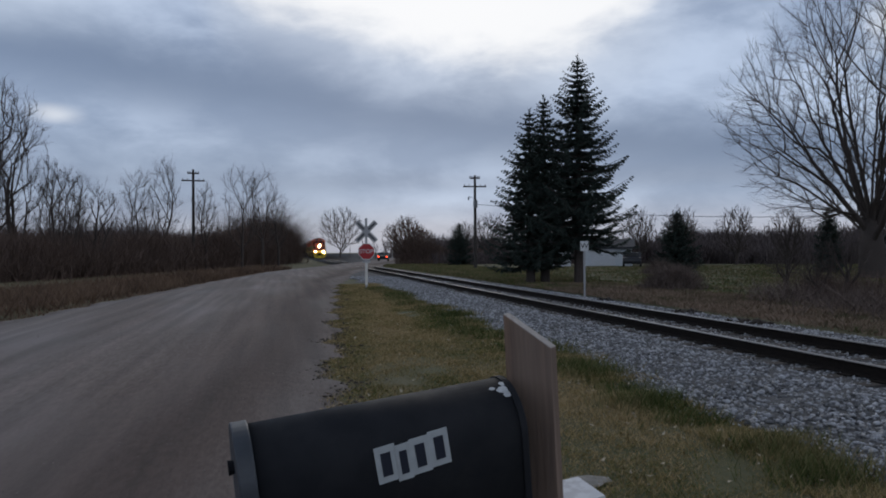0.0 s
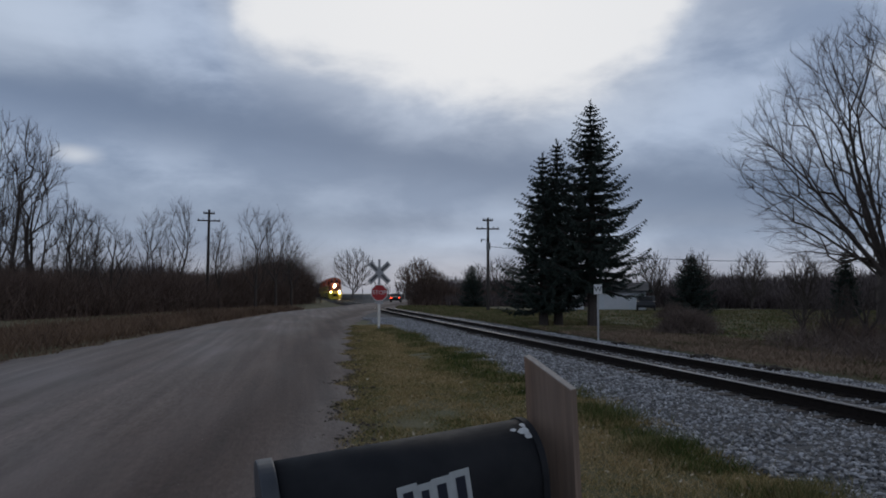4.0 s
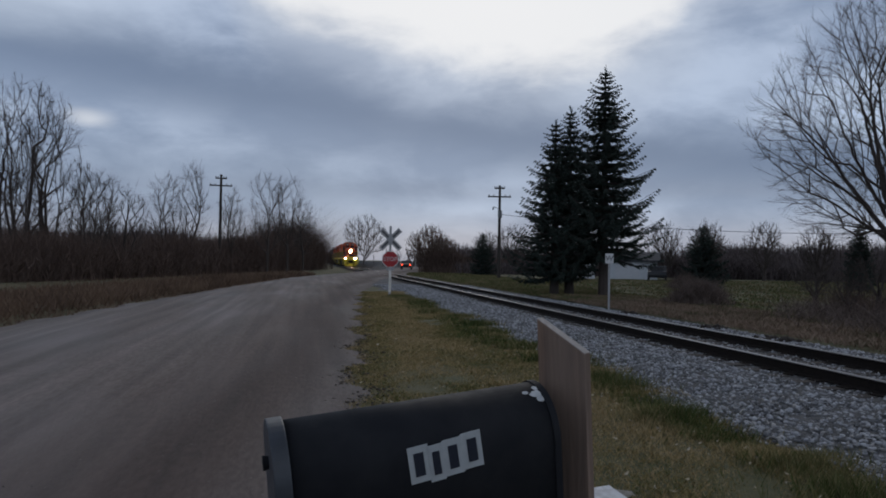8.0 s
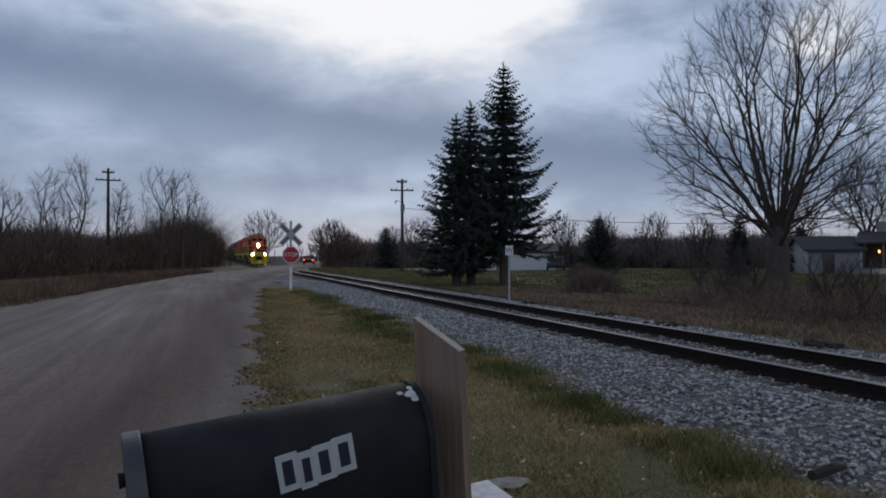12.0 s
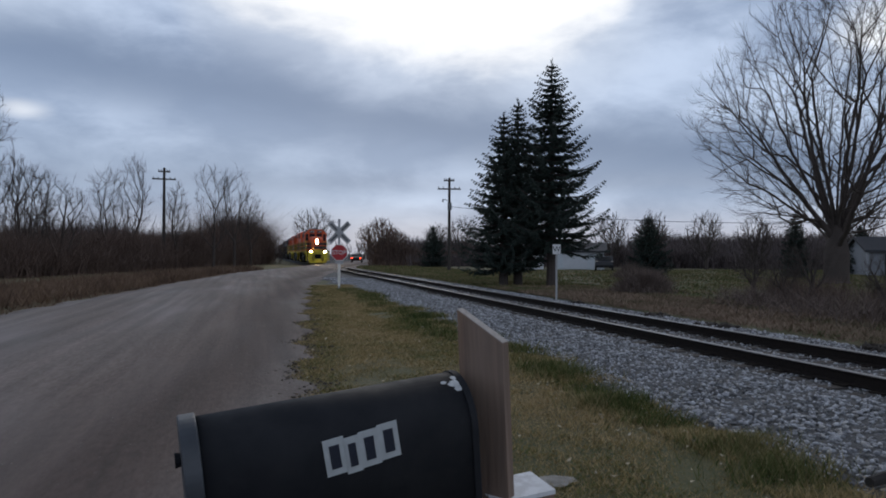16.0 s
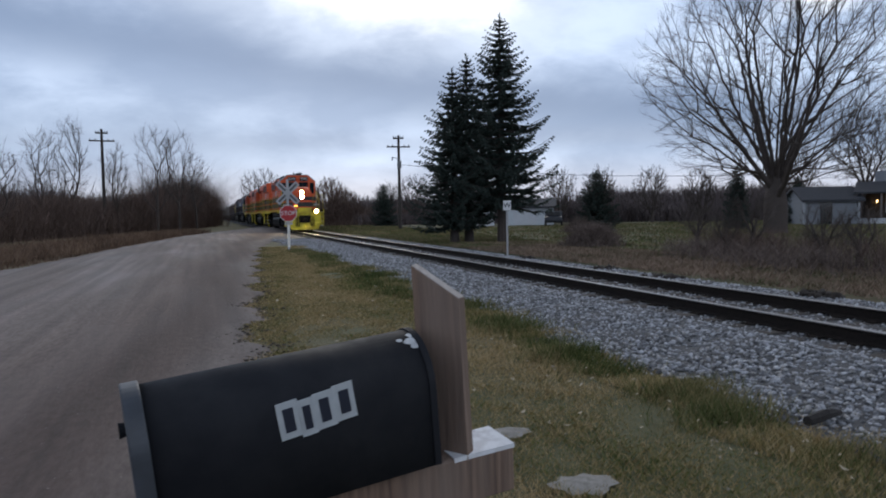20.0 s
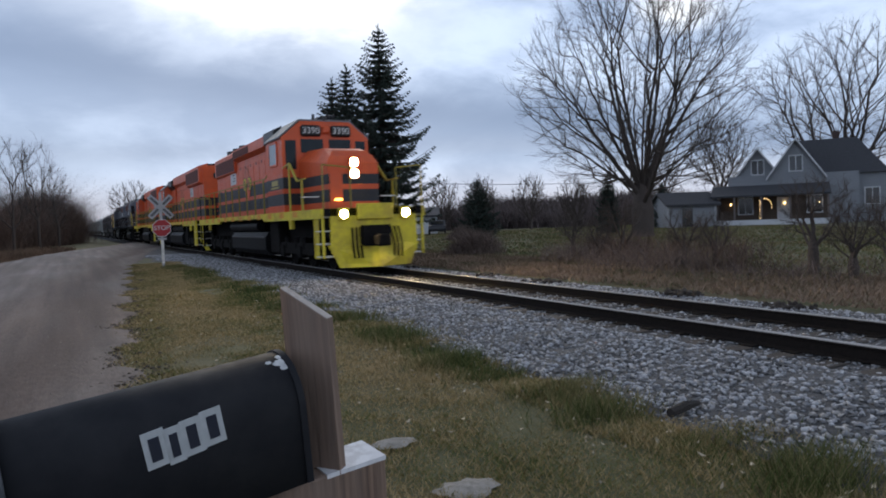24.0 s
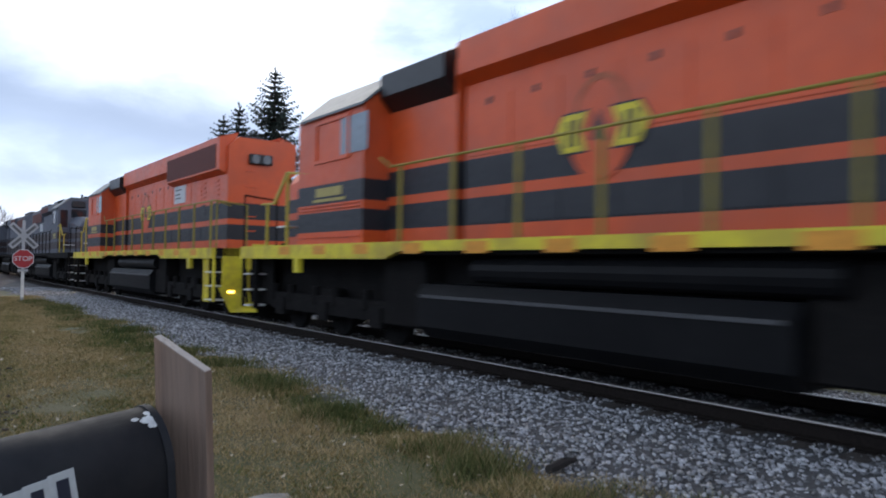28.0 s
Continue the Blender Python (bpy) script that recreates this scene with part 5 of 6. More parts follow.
def grow(pts, nodes, parent, heart, thrift=0.4):
    """Joins each place of the crown, from the heart outwards, to the limb that reaches it by a short and straight way."""
    m, n = len(nodes), len(nodes) + len(pts)
    N, D, way, par = np.zeros((n, 3)), np.zeros((n, 3)), np.zeros(n), np.zeros(n, int)
    for k in range(m):
        N[k], par[k] = nodes[k], parent[k]
        if k:
            d = N[k] - N[par[k]]
            way[k] = way[par[k]] + np.linalg.norm(d)
            D[k] = d / (np.linalg.norm(d) + 1e-9)
    D[0] = (0, 0, 1)
    for p in pts[np.argsort(np.linalg.norm(pts - heart, axis=1))]:
        v = p - N[:m]
        d = np.linalg.norm(v, axis=1) + 1e-6
        bend = 1 - (v * D[:m]).sum(1) / d
        k = int(np.argmin(d * (1 + 1.1 * bend) + thrift * way[:m] + (np.arange(m) < 5) * 2.0))
        N[m], par[m], way[m], D[m] = p, k, way[k] + d[k], v[k] / d[k]
        m += 1
    return N, par


def bare_tree(label, at, height, width, seed, n=1500, step=0.35, trunk=1.2, girth=0.3, clear=None, lift=0.5, up=0.15, thin=0.006, twigs=3, twig=0.5, mat=None, group="", stems=5, fan=0.9, hollow=0.35):
    """A leafless tree: a trunk, stems that fan out from it, limbs that fork to fill its crown, and a haze of fine twigs."""
    r = np.random.default_rng(seed)
    mat = mat or BARK
    t = thing("bare_tree", label, "tree", pose(*at), group)
    clear = trunk * 1.5 if clear is None else clear
    pts = crown_points(r, n, height, width, clear, lift, hollow)
    nodes = [np.array((0, 0, z)) for z in np.linspace(-0.3, trunk, max(6, int((trunk + 0.3) / step)))]
    parent = [-1] + list(range(len(nodes) - 1))
    first = len(nodes)
    for k in range(stems):      # stems spread over the crown, the outer ones shorter and bowed outwards
        u = (k + 0.5) / stems if stems > 1 else 0.08
        a = 2.4 * k + r.uniform(-0.3, 0.3)
        goal = np.array([math.cos(a) * width * fan * u ** 0.5, math.sin(a) * width * fan * u ** 0.5, trunk + (height - trunk) * (0.86 - 0.40 * u) * r.uniform(0.85, 1.0)])
        p = nodes[first - 1 - (k % 4)].copy()
        last = first - 1 - (k % 4)
        d = goal - p
        m = max(3, int(np.linalg.norm(d) * 0.8 / step))
        side = r.normal(0, 0.05, 3) * np.linalg.norm(d)
        for j in range(1, m + 1):
            f = 0.8 * j / m
            q = p + d * f + np.array([0, 0, 1]) * np.linalg.norm(d[:2]) * 0.06 * f * (f - 1) * (1 if u > 0.6 else -1) + side * math.sin(f * 3.0) + r.normal(0, step * 0.06, 3)
            nodes.append(q)
            parent.append(last)
            last = len(nodes) - 1
    seeds = len(nodes)
    nodes, parent = grow(pts, nodes, parent, np.array([0, 0, trunk]))
    m = len(nodes)
    last = np.zeros(m, int)      # the child that goes on from each node
    last[parent[1:]] = np.arange(1, m)
    for _ in range(3):      # ease the kinks
        k = np.flatnonzero((np.arange(m) >= seeds) & (last > 0))
        nodes[k] = 0.4 * nodes[k] + 0.3 * nodes[parent[k]] + 0.3 * nodes[last[k]]
    # girth by the number of shoots that a limb carries
    load = np.ones(m)
    for k in range(m - 1, 0, -1):
        load[parent[k]] += load[k]
    rad = thin * load ** (math.log(girth / thin) / math.log(load[0]))
    rad[0] *= 1.35
    classes = {}
    for k in range(1, m):
        p = parent[k]
        ra = min(rad[p], rad[k] * 1.5)
        c = 0 if k < first else 1 if rad[k] > girth * 0.22 else 2 if rad[k] > thin * 4 else 3
        if c == 0:
            ra = rad[p]
        classes.setdefault(c, []).append((nodes[p], nodes[k], ra, rad[k]))
    for c, name, sides in ((0, "trunk", 12), (1, "limb", 7), (2, "branch", 5), (3, "small_branch", 4)):
        if c in classes:
            ob = part(name, limbs_mesh(name, classes[c], mat, sides), None, t)
            if c:
                ob["kind"] = "stuff"
    fine = np.flatnonzero((rad < thin * 5) & (np.arange(m) > first))
    if len(fine) and twigs:
        f = np.repeat(fine, twigs)
        d = nodes[f] - nodes[parent[f]]
        d /= np.linalg.norm(d, axis=1)[:, None] + 1e-9
        d = d * 0.9 + r.normal(0, 0.36, (len(f), 3)) + np.array([0, 0, 0.1 + up])
        d /= np.linalg.norm(d, axis=1)[:, None] + 1e-9
        ln = twig * r.uniform(0.5, 1.4, len(f))
        a = nodes[parent[f]] + (nodes[f] - nodes[parent[f]]) * r.random((len(f), 1))
        b = a + d * (ln * 0.5)[:, None]
        c = b + (d + r.normal(0, 0.25, d.shape) + np.array([0, 0, 0.12])) * (ln * 0.5)[:, None]
        segs = [(a[k], b[k], thin, thin * 0.8) for k in range(len(f))]
        part("twig", limbs_mesh("twig", segs, mat, 4), None, t)["kind"] = "stuff"
        e = b + (d + r.normal(0, 0.6, d.shape)) * (ln * 0.42)[:, None]
        segs = [(b[k], c[k], thin * 0.8, thin * 0.4) for k in range(len(f))] + [(b[k], e[k], thin * 0.7, thin * 0.4) for k in range(len(f))]
        part("fine_twig", limbs_mesh("fine_twig", segs, mat, 3), None, t)["kind"] = "stuff"
    return t


def spruce(label, at, height, reach, clear, seed):
    r = np.random.default_rng(seed)
    t = thing("spruce_tree", label, "tree", pose(*at))
    part("trunk", tube(bmesh.new(), (0, 0, -0.3), (0, 0, height * 0.97), 0.20 + height * 0.006, 0.02, sides=9), BARK, t)
    segs, vs = [], []
    z = clear
    while z < height - 0.15:
        f = (z - clear) / (height - clear)
        n = int(7 + 5 * (1 - f))
        ph = r.uniform(0, 6.28)
        for k in range(n):
            ln = reach * (1 - f) ** 0.72 * r.uniform(0.60, 1.15) * (0.8 + 0.2 * min(1, f * 6)) + 0.08
            a = ph + 6.283 * k / n + r.normal(0, 0.16)
            droop = r.uniform(0.05, 0.42) * (1 - 0.7 * f)
            m = max(4, int(ln / 0.11))
            s = np.linspace(0.08, 1, m)
            px = np.cos(a) * ln * s
            py = np.sin(a) * ln * s
            pz = z - ln * droop * s + ln * 0.34 * s ** 3 + r.normal(0, 0.02, m)
            segs.append(((0, 0, z), (px[m // 2], py[m // 2], pz[m // 2]), 0.022 + 0.012 * ln, 0.015))
            segs.append(((px[m // 2], py[m // 2], pz[m // 2]), (px[-1], py[-1], pz[-1]), 0.015, 0.006))
            c = np.stack([px, py, pz], -1)
            for j in range(m):
                w = (0.13 + 0.30 * ln * 0.5 * (1 - s[j])) * r.uniform(0.6, 1.35) * min(1.0, 0.35 + 2.2 * (1 - f))
                for q in (-1, 1):
                    for _ in range(2):
                        b = a + q * r.uniform(0.5, 1.2)
                        tip = c[j] + np.array([np.cos(b) * w, np.sin(b) * w, -w * r.uniform(0.0, 0.8)])
                        wd = r.uniform(0.03, 0.06)
                        up = np.array([0, 0, wd])
                        sd = np.array([-np.sin(b), np.cos(b), 0]) * wd
                        vs += [c[j] - sd, c[j] + sd, tip, c[j] + up, c[j] - up, tip]
        z += r.uniform(0.28, 0.50) * (1 - 0.45 * f) * min(1.0, 0.25 + height / 13)
    for k in range(14):
        a = r.uniform(0, 6.28)
        b = np.array([0, 0, height - 0.5 + 0.04 * k])
        tip = b + np.array([np.cos(a) * 0.12, np.sin(a) * 0.12, 0.16])
        vs += [b + np.array([0.03, 0, 0]), b - np.array([0.03, 0, 0]), tip]
    part("branchwork", limbs_mesh("limbs", segs, BARK, 4), None, t)["kind"] = "stuff"
    vs = np.array(vs)
    part("crown", raw_mesh("crown", vs, np.arange(len(vs)).reshape(-1, 3), NEEDLES), None, t)
    return t


def twig_field(name, label, xyz, height, width, mat, lean=0.25, forks=3):
    """A thicket of crossing bare shoots, each a thin three-sided spike with side shoots."""
    n = len(xyz)
    V = []
    for k in range(forks + 1):
        a = rng.uniform(0, 6.283, n)
        h = height * (rng.uniform(0.55, 1.1, n) if k == 0 else rng.uniform(0.25, 0.6, n))
        z0 = 0 if k == 0 else height * rng.uniform(0.1, 0.6, n)
        base = xyz + np.stack([np.zeros(n), np.zeros(n), z0 * np.ones(n)], -1)
        l = lean * (1 if k == 0 else 2.4)
        tip = base + np.stack([rng.normal(0, l, n) * h, rng.normal(0, l, n) * h, h], -1)
        w = width * (1 if k == 0 else 0.65) * rng.uniform(0.5, 1.3, n)
        sd = np.stack([np.cos(a), np.sin(a), np.zeros(n)], -1) * w[:, None]
        V.append(np.stack([base - sd, base + sd, tip], 1))
    v = np.concatenate(V).reshape(-1, 3)
    return tagged(new(name, raw_mesh(name, v, np.arange(len(v)).reshape(-1, 3), mat)), label, "thicket", kind="stuff")


def along(points, n, depth):
    P = np.array(points, float)
    d = np.r_[0, np.cumsum(np.linalg.norm(np.diff(P, axis=0), axis=1))]
    s = rng.random(n) * d[-1]
    x, y = np.interp(s, d, P[:, 0]), np.interp(s, d, P[:, 1])
    return np.stack([x + rng.normal(0, depth, n), y + rng.normal(0, depth, n), np.full(n, -0.1)], -1), s / d[-1]


def build_woods():
    # thicket along the road, low near the camera, tall at its far end
    p, s = along(((-44, 26), (-18, 46), (-15, 56), (-12, 66), (-8.5, 80), (-4.2, 96), (-0.8, 118)), 42000, 1.6)
    h = np.interp(s, (0, 0.3, 0.55, 0.72, 0.85, 1.0), (2.5, 2.6, 3.1, 4.2, 6.8, 6.4)) * (0.82 + 0.3 * np.sin(s * 60) * np.sin(s * 23) + 0.16 * rng.standard_normal(len(s)))
    twig_field("roadside_thicket", "dark leafless thicket along the far side of the road", p, h, 0.022, BRUSH, 0.34, 5)
    p, s = along(((-60, 30), (-30, 62), (-16, 92), (-9, 130)), 9000, 3.0)
    twig_field("roadside_thicket", "dark leafless thicket behind the roadside brush", p, np.full(len(p), 4.2), 0.06, BRUSH, 0.2, 3)
    # far woods all round
    for pts, n, hh, lab in ((((-220, 60), (-120, 170), (-40, 260), (-4, 420)), 9000, 9.0, "far bare woods behind the thicket"),
                            (((34, 170), (44, 178), (70, 190), (110, 160), (150, 100), (165, 20), (150, -60)), 16000, 5.6, "far bare woods beyond the houses")):
        p, s = along(pts, n, 7.0)
        twig_field("far_woods", lab, p, hh * (0.75 + 0.4 * np.sin(s * 41) * np.sin(s * 17 + 1)) * np.interp(s, (0.0, 0.15, 0.3), (0.9, 1.0, 1.35)), 0.22, FAR_BRUSH, 0.2, 3)
    # scrub right of the crossing
    p, s = along(((16.6, 93), (18, 96), (20, 96), (23, 98), (30, 100)), 4200, 1.1)
    twig_field("crossing_scrub", "brown leafless scrub beside the level crossing", p, 0.7 + 2.4 * np.exp(-((s - 0.27) / 0.11) ** 2) + 1.6 * np.exp(-((s - 0.75) / 0.15) ** 2), 0.05, BRUSH, 0.25, 4)
    p, s = along(((21, 88), (34, 86), (50, 74), (68, 56), (80, 36), (88, 10), (84, -20)), 12000, 2.0)
    twig_field("hedge_row", "leafless hedgerow behind the lawns", p, (3.0 + 1.2 * np.sin(s * 31) * np.sin(s * 57 + 2)) * np.interp(s, (0.0, 0.12, 0.3), (0.55, 0.65, 1.0)), 0.07, FAR_BRUSH, 0.25, 4)
    # low brush beyond the track
    p, s = along(((14.6, -6), (14.4, 6), (13.9, 10), (13.8, 13), (14.6, 17), (16.2, 21)), 4600, 0.85)
    lumpy = np.clip(0.7 + 0.5 * np.sin(s * 37) + 0.3 * np.sin(s * 83), 0.2, 1.5) * np.interp(p[:, 1], (8, 13), (0.6, 1.0))
    keep = rng.random(len(p)) < np.interp(p[:, 1], (8, 13), (0.22, 0.8))
    p, lumpy = p[keep], lumpy[keep]
    twig_field("brush_row", "tangled low leafless brush beyond the railway track", p, 0.72 * lumpy, 0.010, LOW_BRUSH, 0.4, 5)
    for c, k, hh in (((15.2, 26.0), 900, 1.15), ((19.5, 33), 500, 1.0), ((24.5, 43.5), 500, 1.2)):
        p = np.stack([c[0] + rng.normal(0, 0.6, k), c[1] + rng.normal(0, 0.6, k), np.full(k, -0.1)], -1)
        twig_field("bush", "rounded leafless bush on the lawn", p, np.full(k, hh) * np.exp(-((p[:, 0] - c[0]) ** 2 + (p[:, 1] - c[1]) ** 2) / 1.6), 0.014, LOW_BRUSH, 0.35, 5)
    for c, k in (((15.3, 14.6), 120), ((15.8, 17.0), 150), ((16.2, 19.2), 170), ((14.7, 12.2), 90)):
        p = np.stack([c[0] + rng.normal(0, 0.4, k), c[1] + rng.normal(0, 0.45, k), np.full(k, -0.1)], -1)
        twig_field("shrub", "dark upright leafless shrub in the brush row", p, np.full(k, 1.05), 0.012, BRUSH, 0.3, 4)
    # conifers
    spruce("tall dark spruce with upswept branch tips", (13.7, 31.9, -0.1), 10.95, 2.95, 2.0, 3)
    spruce("dark spruce beside a taller one", (12.5, 33.3, -0.1), 9.3, 2.3, 1.2, 5)
    spruce("dark spruce with a thin crown beside taller ones", (11.6, 32.9, -0.1), 8.5, 2.5, 1.0, 8)
    spruce("small dark spruce on the lawn", (26.55, 44.8, -0.1), 4.3, 1.9, 0.1, 9)
    spruce("dark spruce beside the level crossing", (19.6, 80.0, -0.1), 4.9, 2.0, 0.1, 12)
    spruce("small dark spruce behind the big bare tree", (36.0, 41.5, -0.1), 4.6, 1.2, 0.2, 14)
    spruce("small dark spruce near the farmhouse", (47.5, 47.5, -0.1), 4.0, 1.3, 0.2, 15)
    # the great bare tree and its neighbours
    bare_tree("great spreading bare maple with many rising stems", (31.0, 32.6, -0.1), 17.0, 7.2, 21, 2900, 0.40, 3.3, 0.66, 3.0, 0.45, 0.16, 0.0055, 4, 0.8, stems=17, fan=0.72, hollow=0.3)
    bare_tree("large bare tree with wide arching limbs behind the farmhouse", (66.5, 42.7, -0.1), 18.8, 8.4, 33, 1100, 0.6, 4.5, 0.75, 5.5, 0.5, 0.10, 0.009, 4, 1.2, stems=8, fan=0.7, hollow=0.4)
    bare_tree("slender bare tree behind the farmhouse", (53.0, 45.8, -0.1), 10.2, 3.2, 8, 700, 0.4, 3.2, 0.2, 3.5, 0.5, 0.15, 0.009, 3, 0.6, stems=4)
    for x, y, h, w, n, sd in ((-19.0, 51.8, 14.0, 2.7, 520, 41), (-17.6, 52.6, 12.6, 2.0, 380, 43), (-15.2, 53.4, 8.0, 1.8, 240, 44), (-13.4, 55.0, 6.9, 1.8, 220, 45), (-21.5, 55.0, 12.6, 2.6, 460, 42)):
        bare_tree("bare tree at the thicket's edge", (x, y, -0.1), h, w, sd, n, 0.34, h * 0.14, 0.16 + 0.006 * h, h * 0.2, 0.6, 0.3, 0.006, 4, 0.6, stems=3, fan=0.55, group="bare trees in the thicket")
    for k, (x, y, h, w) in enumerate(((-19.7, 67.2, 9.0, 2.4), (-18.2, 67.6, 9.2, 2.6), (-24.0, 66.0, 10.0, 3.0), (-13.2, 68.8, 9.6, 2.6), (-10.9, 69.2, 10.9, 2.4), (-7.6, 72.0, 8.4, 2.2), (-4.2, 72.0, 10.4, 3.4), (-2.4, 76.0, 10.6, 3.4), (-0.9, 86.0, 8.6, 2.6), (-30, 60, 9.5, 3.0), (-34, 52, 10.5, 3.2))):
        bare_tree("slim bare tree standing in the thicket", (x, y, -0.1), h, w * 0.62, 60 + k, 230, 0.36, h * 0.28, 0.13, h * 0.26, 0.5, 0.3, 0.006, 4, 0.7, stems=1 + k % 2, fan=0.4, group="bare trees in the thicket")
    for k, (x, y, h, w) in enumerate(((17.4, 236, 16.5, 9), (17.5, 110, 6.6, 4), (20.5, 112, 5.5, 3), (26.6, 91, 6.6, 3.4), (30, 120, 7, 3), (42, 70, 6.4, 2.4), (46, 66, 6.2, 2.4), (39, 74, 6.4, 2.6), (60, 60, 9, 3), (36, 60, 4.8, 1.9), (29.5, 74, 6.2, 2.2), (66, 22, 9, 4), (72, 8, 10, 4), (38, 48, 4.6, 1.8))):
        bare_tree("distant leafless tree with a fine crown", (x, y, -0.1), h, w * 0.8, 90 + k, 320, h * 0.05, h * 0.2, 0.13 + 0.006 * h, h * 0.22, 0.55, 0.25, 0.012 if y < 200 else 0.03, 3, h * 0.09, stems=4, group="distant bare trees")
    # gnarled dark trunks in the brush row
    for k, (x, y, h) in enumerate(((16.2, 20.6, 1.7), (15.7, 18.6, 1.5), (15.5, 17.2, 2.0), (15.0, 14.2, 1.6), (15.1, 13.2, 1.5), (14.5, 10.0, 2.3), (14.5, 9.1, 1.7), (14.2, 8.1, 1.8))):
        bare_tree("stunted leafless tree with a gnarled trunk in the brush row", (x, y, -0.1), h, 0.38 * h, 140 + k, 110, 0.12, 0.42 * h, 0.085 + 0.015 * h, 0.4 * h, 0.6, 0.1, 0.003, 5, 0.26, group="stunted trees in the brush", stems=4)
    bare_tree("round brown leafless tree beside the level crossing", (15.9, 95, -0.1), 6.3, 2.5, 171, 520, 0.4, 0.9, 0.2, 0.6, 0.5, 0.2, 0.013, 5, 0.7, BRUSH, stems=6)
    bare_tree("round brown leafless tree beside the level crossing", (19.0, 99, -0.1), 5.0, 2.0, 172, 380, 0.4, 0.8, 0.16, 0.5, 0.5, 0.2, 0.013, 5, 0.6, BRUSH, stems=6)


build_woods()


def utility_pole(label, x, y, top, arm, turn, extra=False):
    t = thing("utility_pole", label, "utility pole", pose(x, y, -0.1, 0, 0, turn))
    part("pole", tubed((0, 0, -0.4), (0, 0, top + 0.1), 0.17, 0.11, 10), POLE, t)
    for z, w in ((top - 0.15, arm * 0.45), (top - 0.95, arm)) if extra else ((top - 0.25, arm * 0.5), (top - 0.95, arm)):
        a = part("crossarm", boxed(-w, 0.10, z - 0.06, w, 0.22, z + 0.06, bevel=0.01), POLE, t)
        for q in (-0.9, -0.5, 0.5, 0.9):
            part("insulator", tube(tube(bmesh.new(), (q * w, 0.16, z + 0.06), (q * w, 0.16, z + 0.2), 0.05, 0.035, sides=8), (q * w, 0.16, z + 0.14), (q * w, 0.16, z + 0.16), 0.07, sides=8), ROOF_GREY, a)
    if extra:
        part("transformer", tube(bmesh.new(), (0, -0.3, top - 3.0), (0, -0.3, top - 2.3), 0.2, sides=12), ROOF_GREY, t)
        part("bracket", tube(tube(bmesh.new(), (0, 0.0, top - 2.1), (-0.55, 0.3, top - 1.9), 0.03, sides=6), (-0.55, 0.3, top - 1.9), (-0.6, 0.3, top - 2.2), 0.07, sides=6), ROOF_GREY, t)
    return t


def cable(name, label, a, b, sag, r=0.02):
    bm = bmesh.new()
    a, b = Vector(a), Vector(b)
    pts = [a.lerp(b, k / 10) - Vector((0, 0, 4 * sag * (k / 10) * (1 - k / 10))) for k in range(11)]
    rings = [[bm.verts.new(p + Vector((0, r * x, r * z))) for x, z in ((1, 0), (0, 1), (-1, 0), (0, -1))] for p in pts]
    for p, q in zip(rings, rings[1:]):
        for k in range(4):
            bm.faces.new((p[k], p[(k + 1) % 4], q[(k + 1) % 4], q[k]))
    solo(name, bm, BOARD_BLACK, label, "cable")


utility_pole("weathered wooden utility pole with crossarms beside the thicket", -8.6, 70.9, 9.5, 1.05, 8)
utility_pole("weathered wooden utility pole with crossarms and a transformer", 17.5, 65.1, 8.75, 1.1, -8, True)
cable("power_cable", "sagging service cable to the farmhouse", (17.6, 65.0, 6.0), (52.5, 44.5, 4.4), 0.8)


def build_signs():
    t = thing("crossing_sign", "white crossbuck and red stop sign on a white post", "sign", pose(3.36, 30.75, 0.0, 0, 0, -3))
    grey = material("sign_back", (0.45, 0.45, 0.46), (0.38, 0.38, 0.39), 0.6, grain=12, stain=4)
    part("post", boxed(-0.05, -0.05, -0.1, 0.05, 0.05, 3.0, bevel=0.008), grey, t)
    part("reflector_strip", boxed(-0.055, -0.062, 0.13, 0.055, -0.052, 1.1), material("reflector_white", (0.85, 0.82, 0.76), None, 0.35), t, "white reflective strip on the post")
    for s in (-1, 1):
        bl = part("crossbuck_blade", boxed(-0.60, -0.075 - 0.02 * s, -0.115, 0.60, -0.065 - 0.02 * s, 0.115, bevel=0.002), material("crossbuck_white", (0.42, 0.42, 0.43), (0.34, 0.34, 0.35), 0.55, grain=10, stain=3), t, at=pose(0, 0, 2.42, 0, 45 * s, 0))
        for q in (-0.33, 0.33):
            part("text_bar", boxed(q - 0.2, -0.078 - 0.02 * s, -0.045, q + 0.2, -0.0755 - 0.02 * s, 0.045), material("faded_ink", (0.12, 0.12, 0.125), None, 0.6), bl)
    octo = [(0.375 * math.cos(math.pi / 8 + k * math.pi / 4), 0.375 * math.sin(math.pi / 8 + k * math.pi / 4)) for k in range(8)]
    st = part("stop_sign", prismed([(a * 1.0, b + 1.56) for a, b in octo], "y", -0.115, -0.110), WHITE, t, "red octagonal stop sign with a white border")
    part("red_face", prismed([(a * 0.93, b * 0.93 + 1.56) for a, b in octo], "y", -0.119, -0.116), RED, st)
    part("lettering", letters("STOP", 0.25, WHITE), None, st, at=pose(0, -0.122, 1.56))
    part("multi_track_plate", boxed(-0.17, -0.085, 1.08, 0.17, -0.08, 1.17), grey, t)
    w = thing("whistle_post", "white metal whistle post with a black letter W", "sign", pose(9.72, 22.2, -0.1, 0, 0, -14))
    part("post", boxed(-0.03, -0.02, -0.1, 0.03, 0.02, 1.7, bevel=0.006), MATS["crossbuck_white"], w)
    pl = part("plate", boxed(-0.135, -0.035, 1.62, 0.135, -0.021, 1.95, bevel=0.003), WHITE, w)
    part("lettering", letters("W", 0.25, BLACK), None, pl, at=pose(0, -0.038, 1.785))


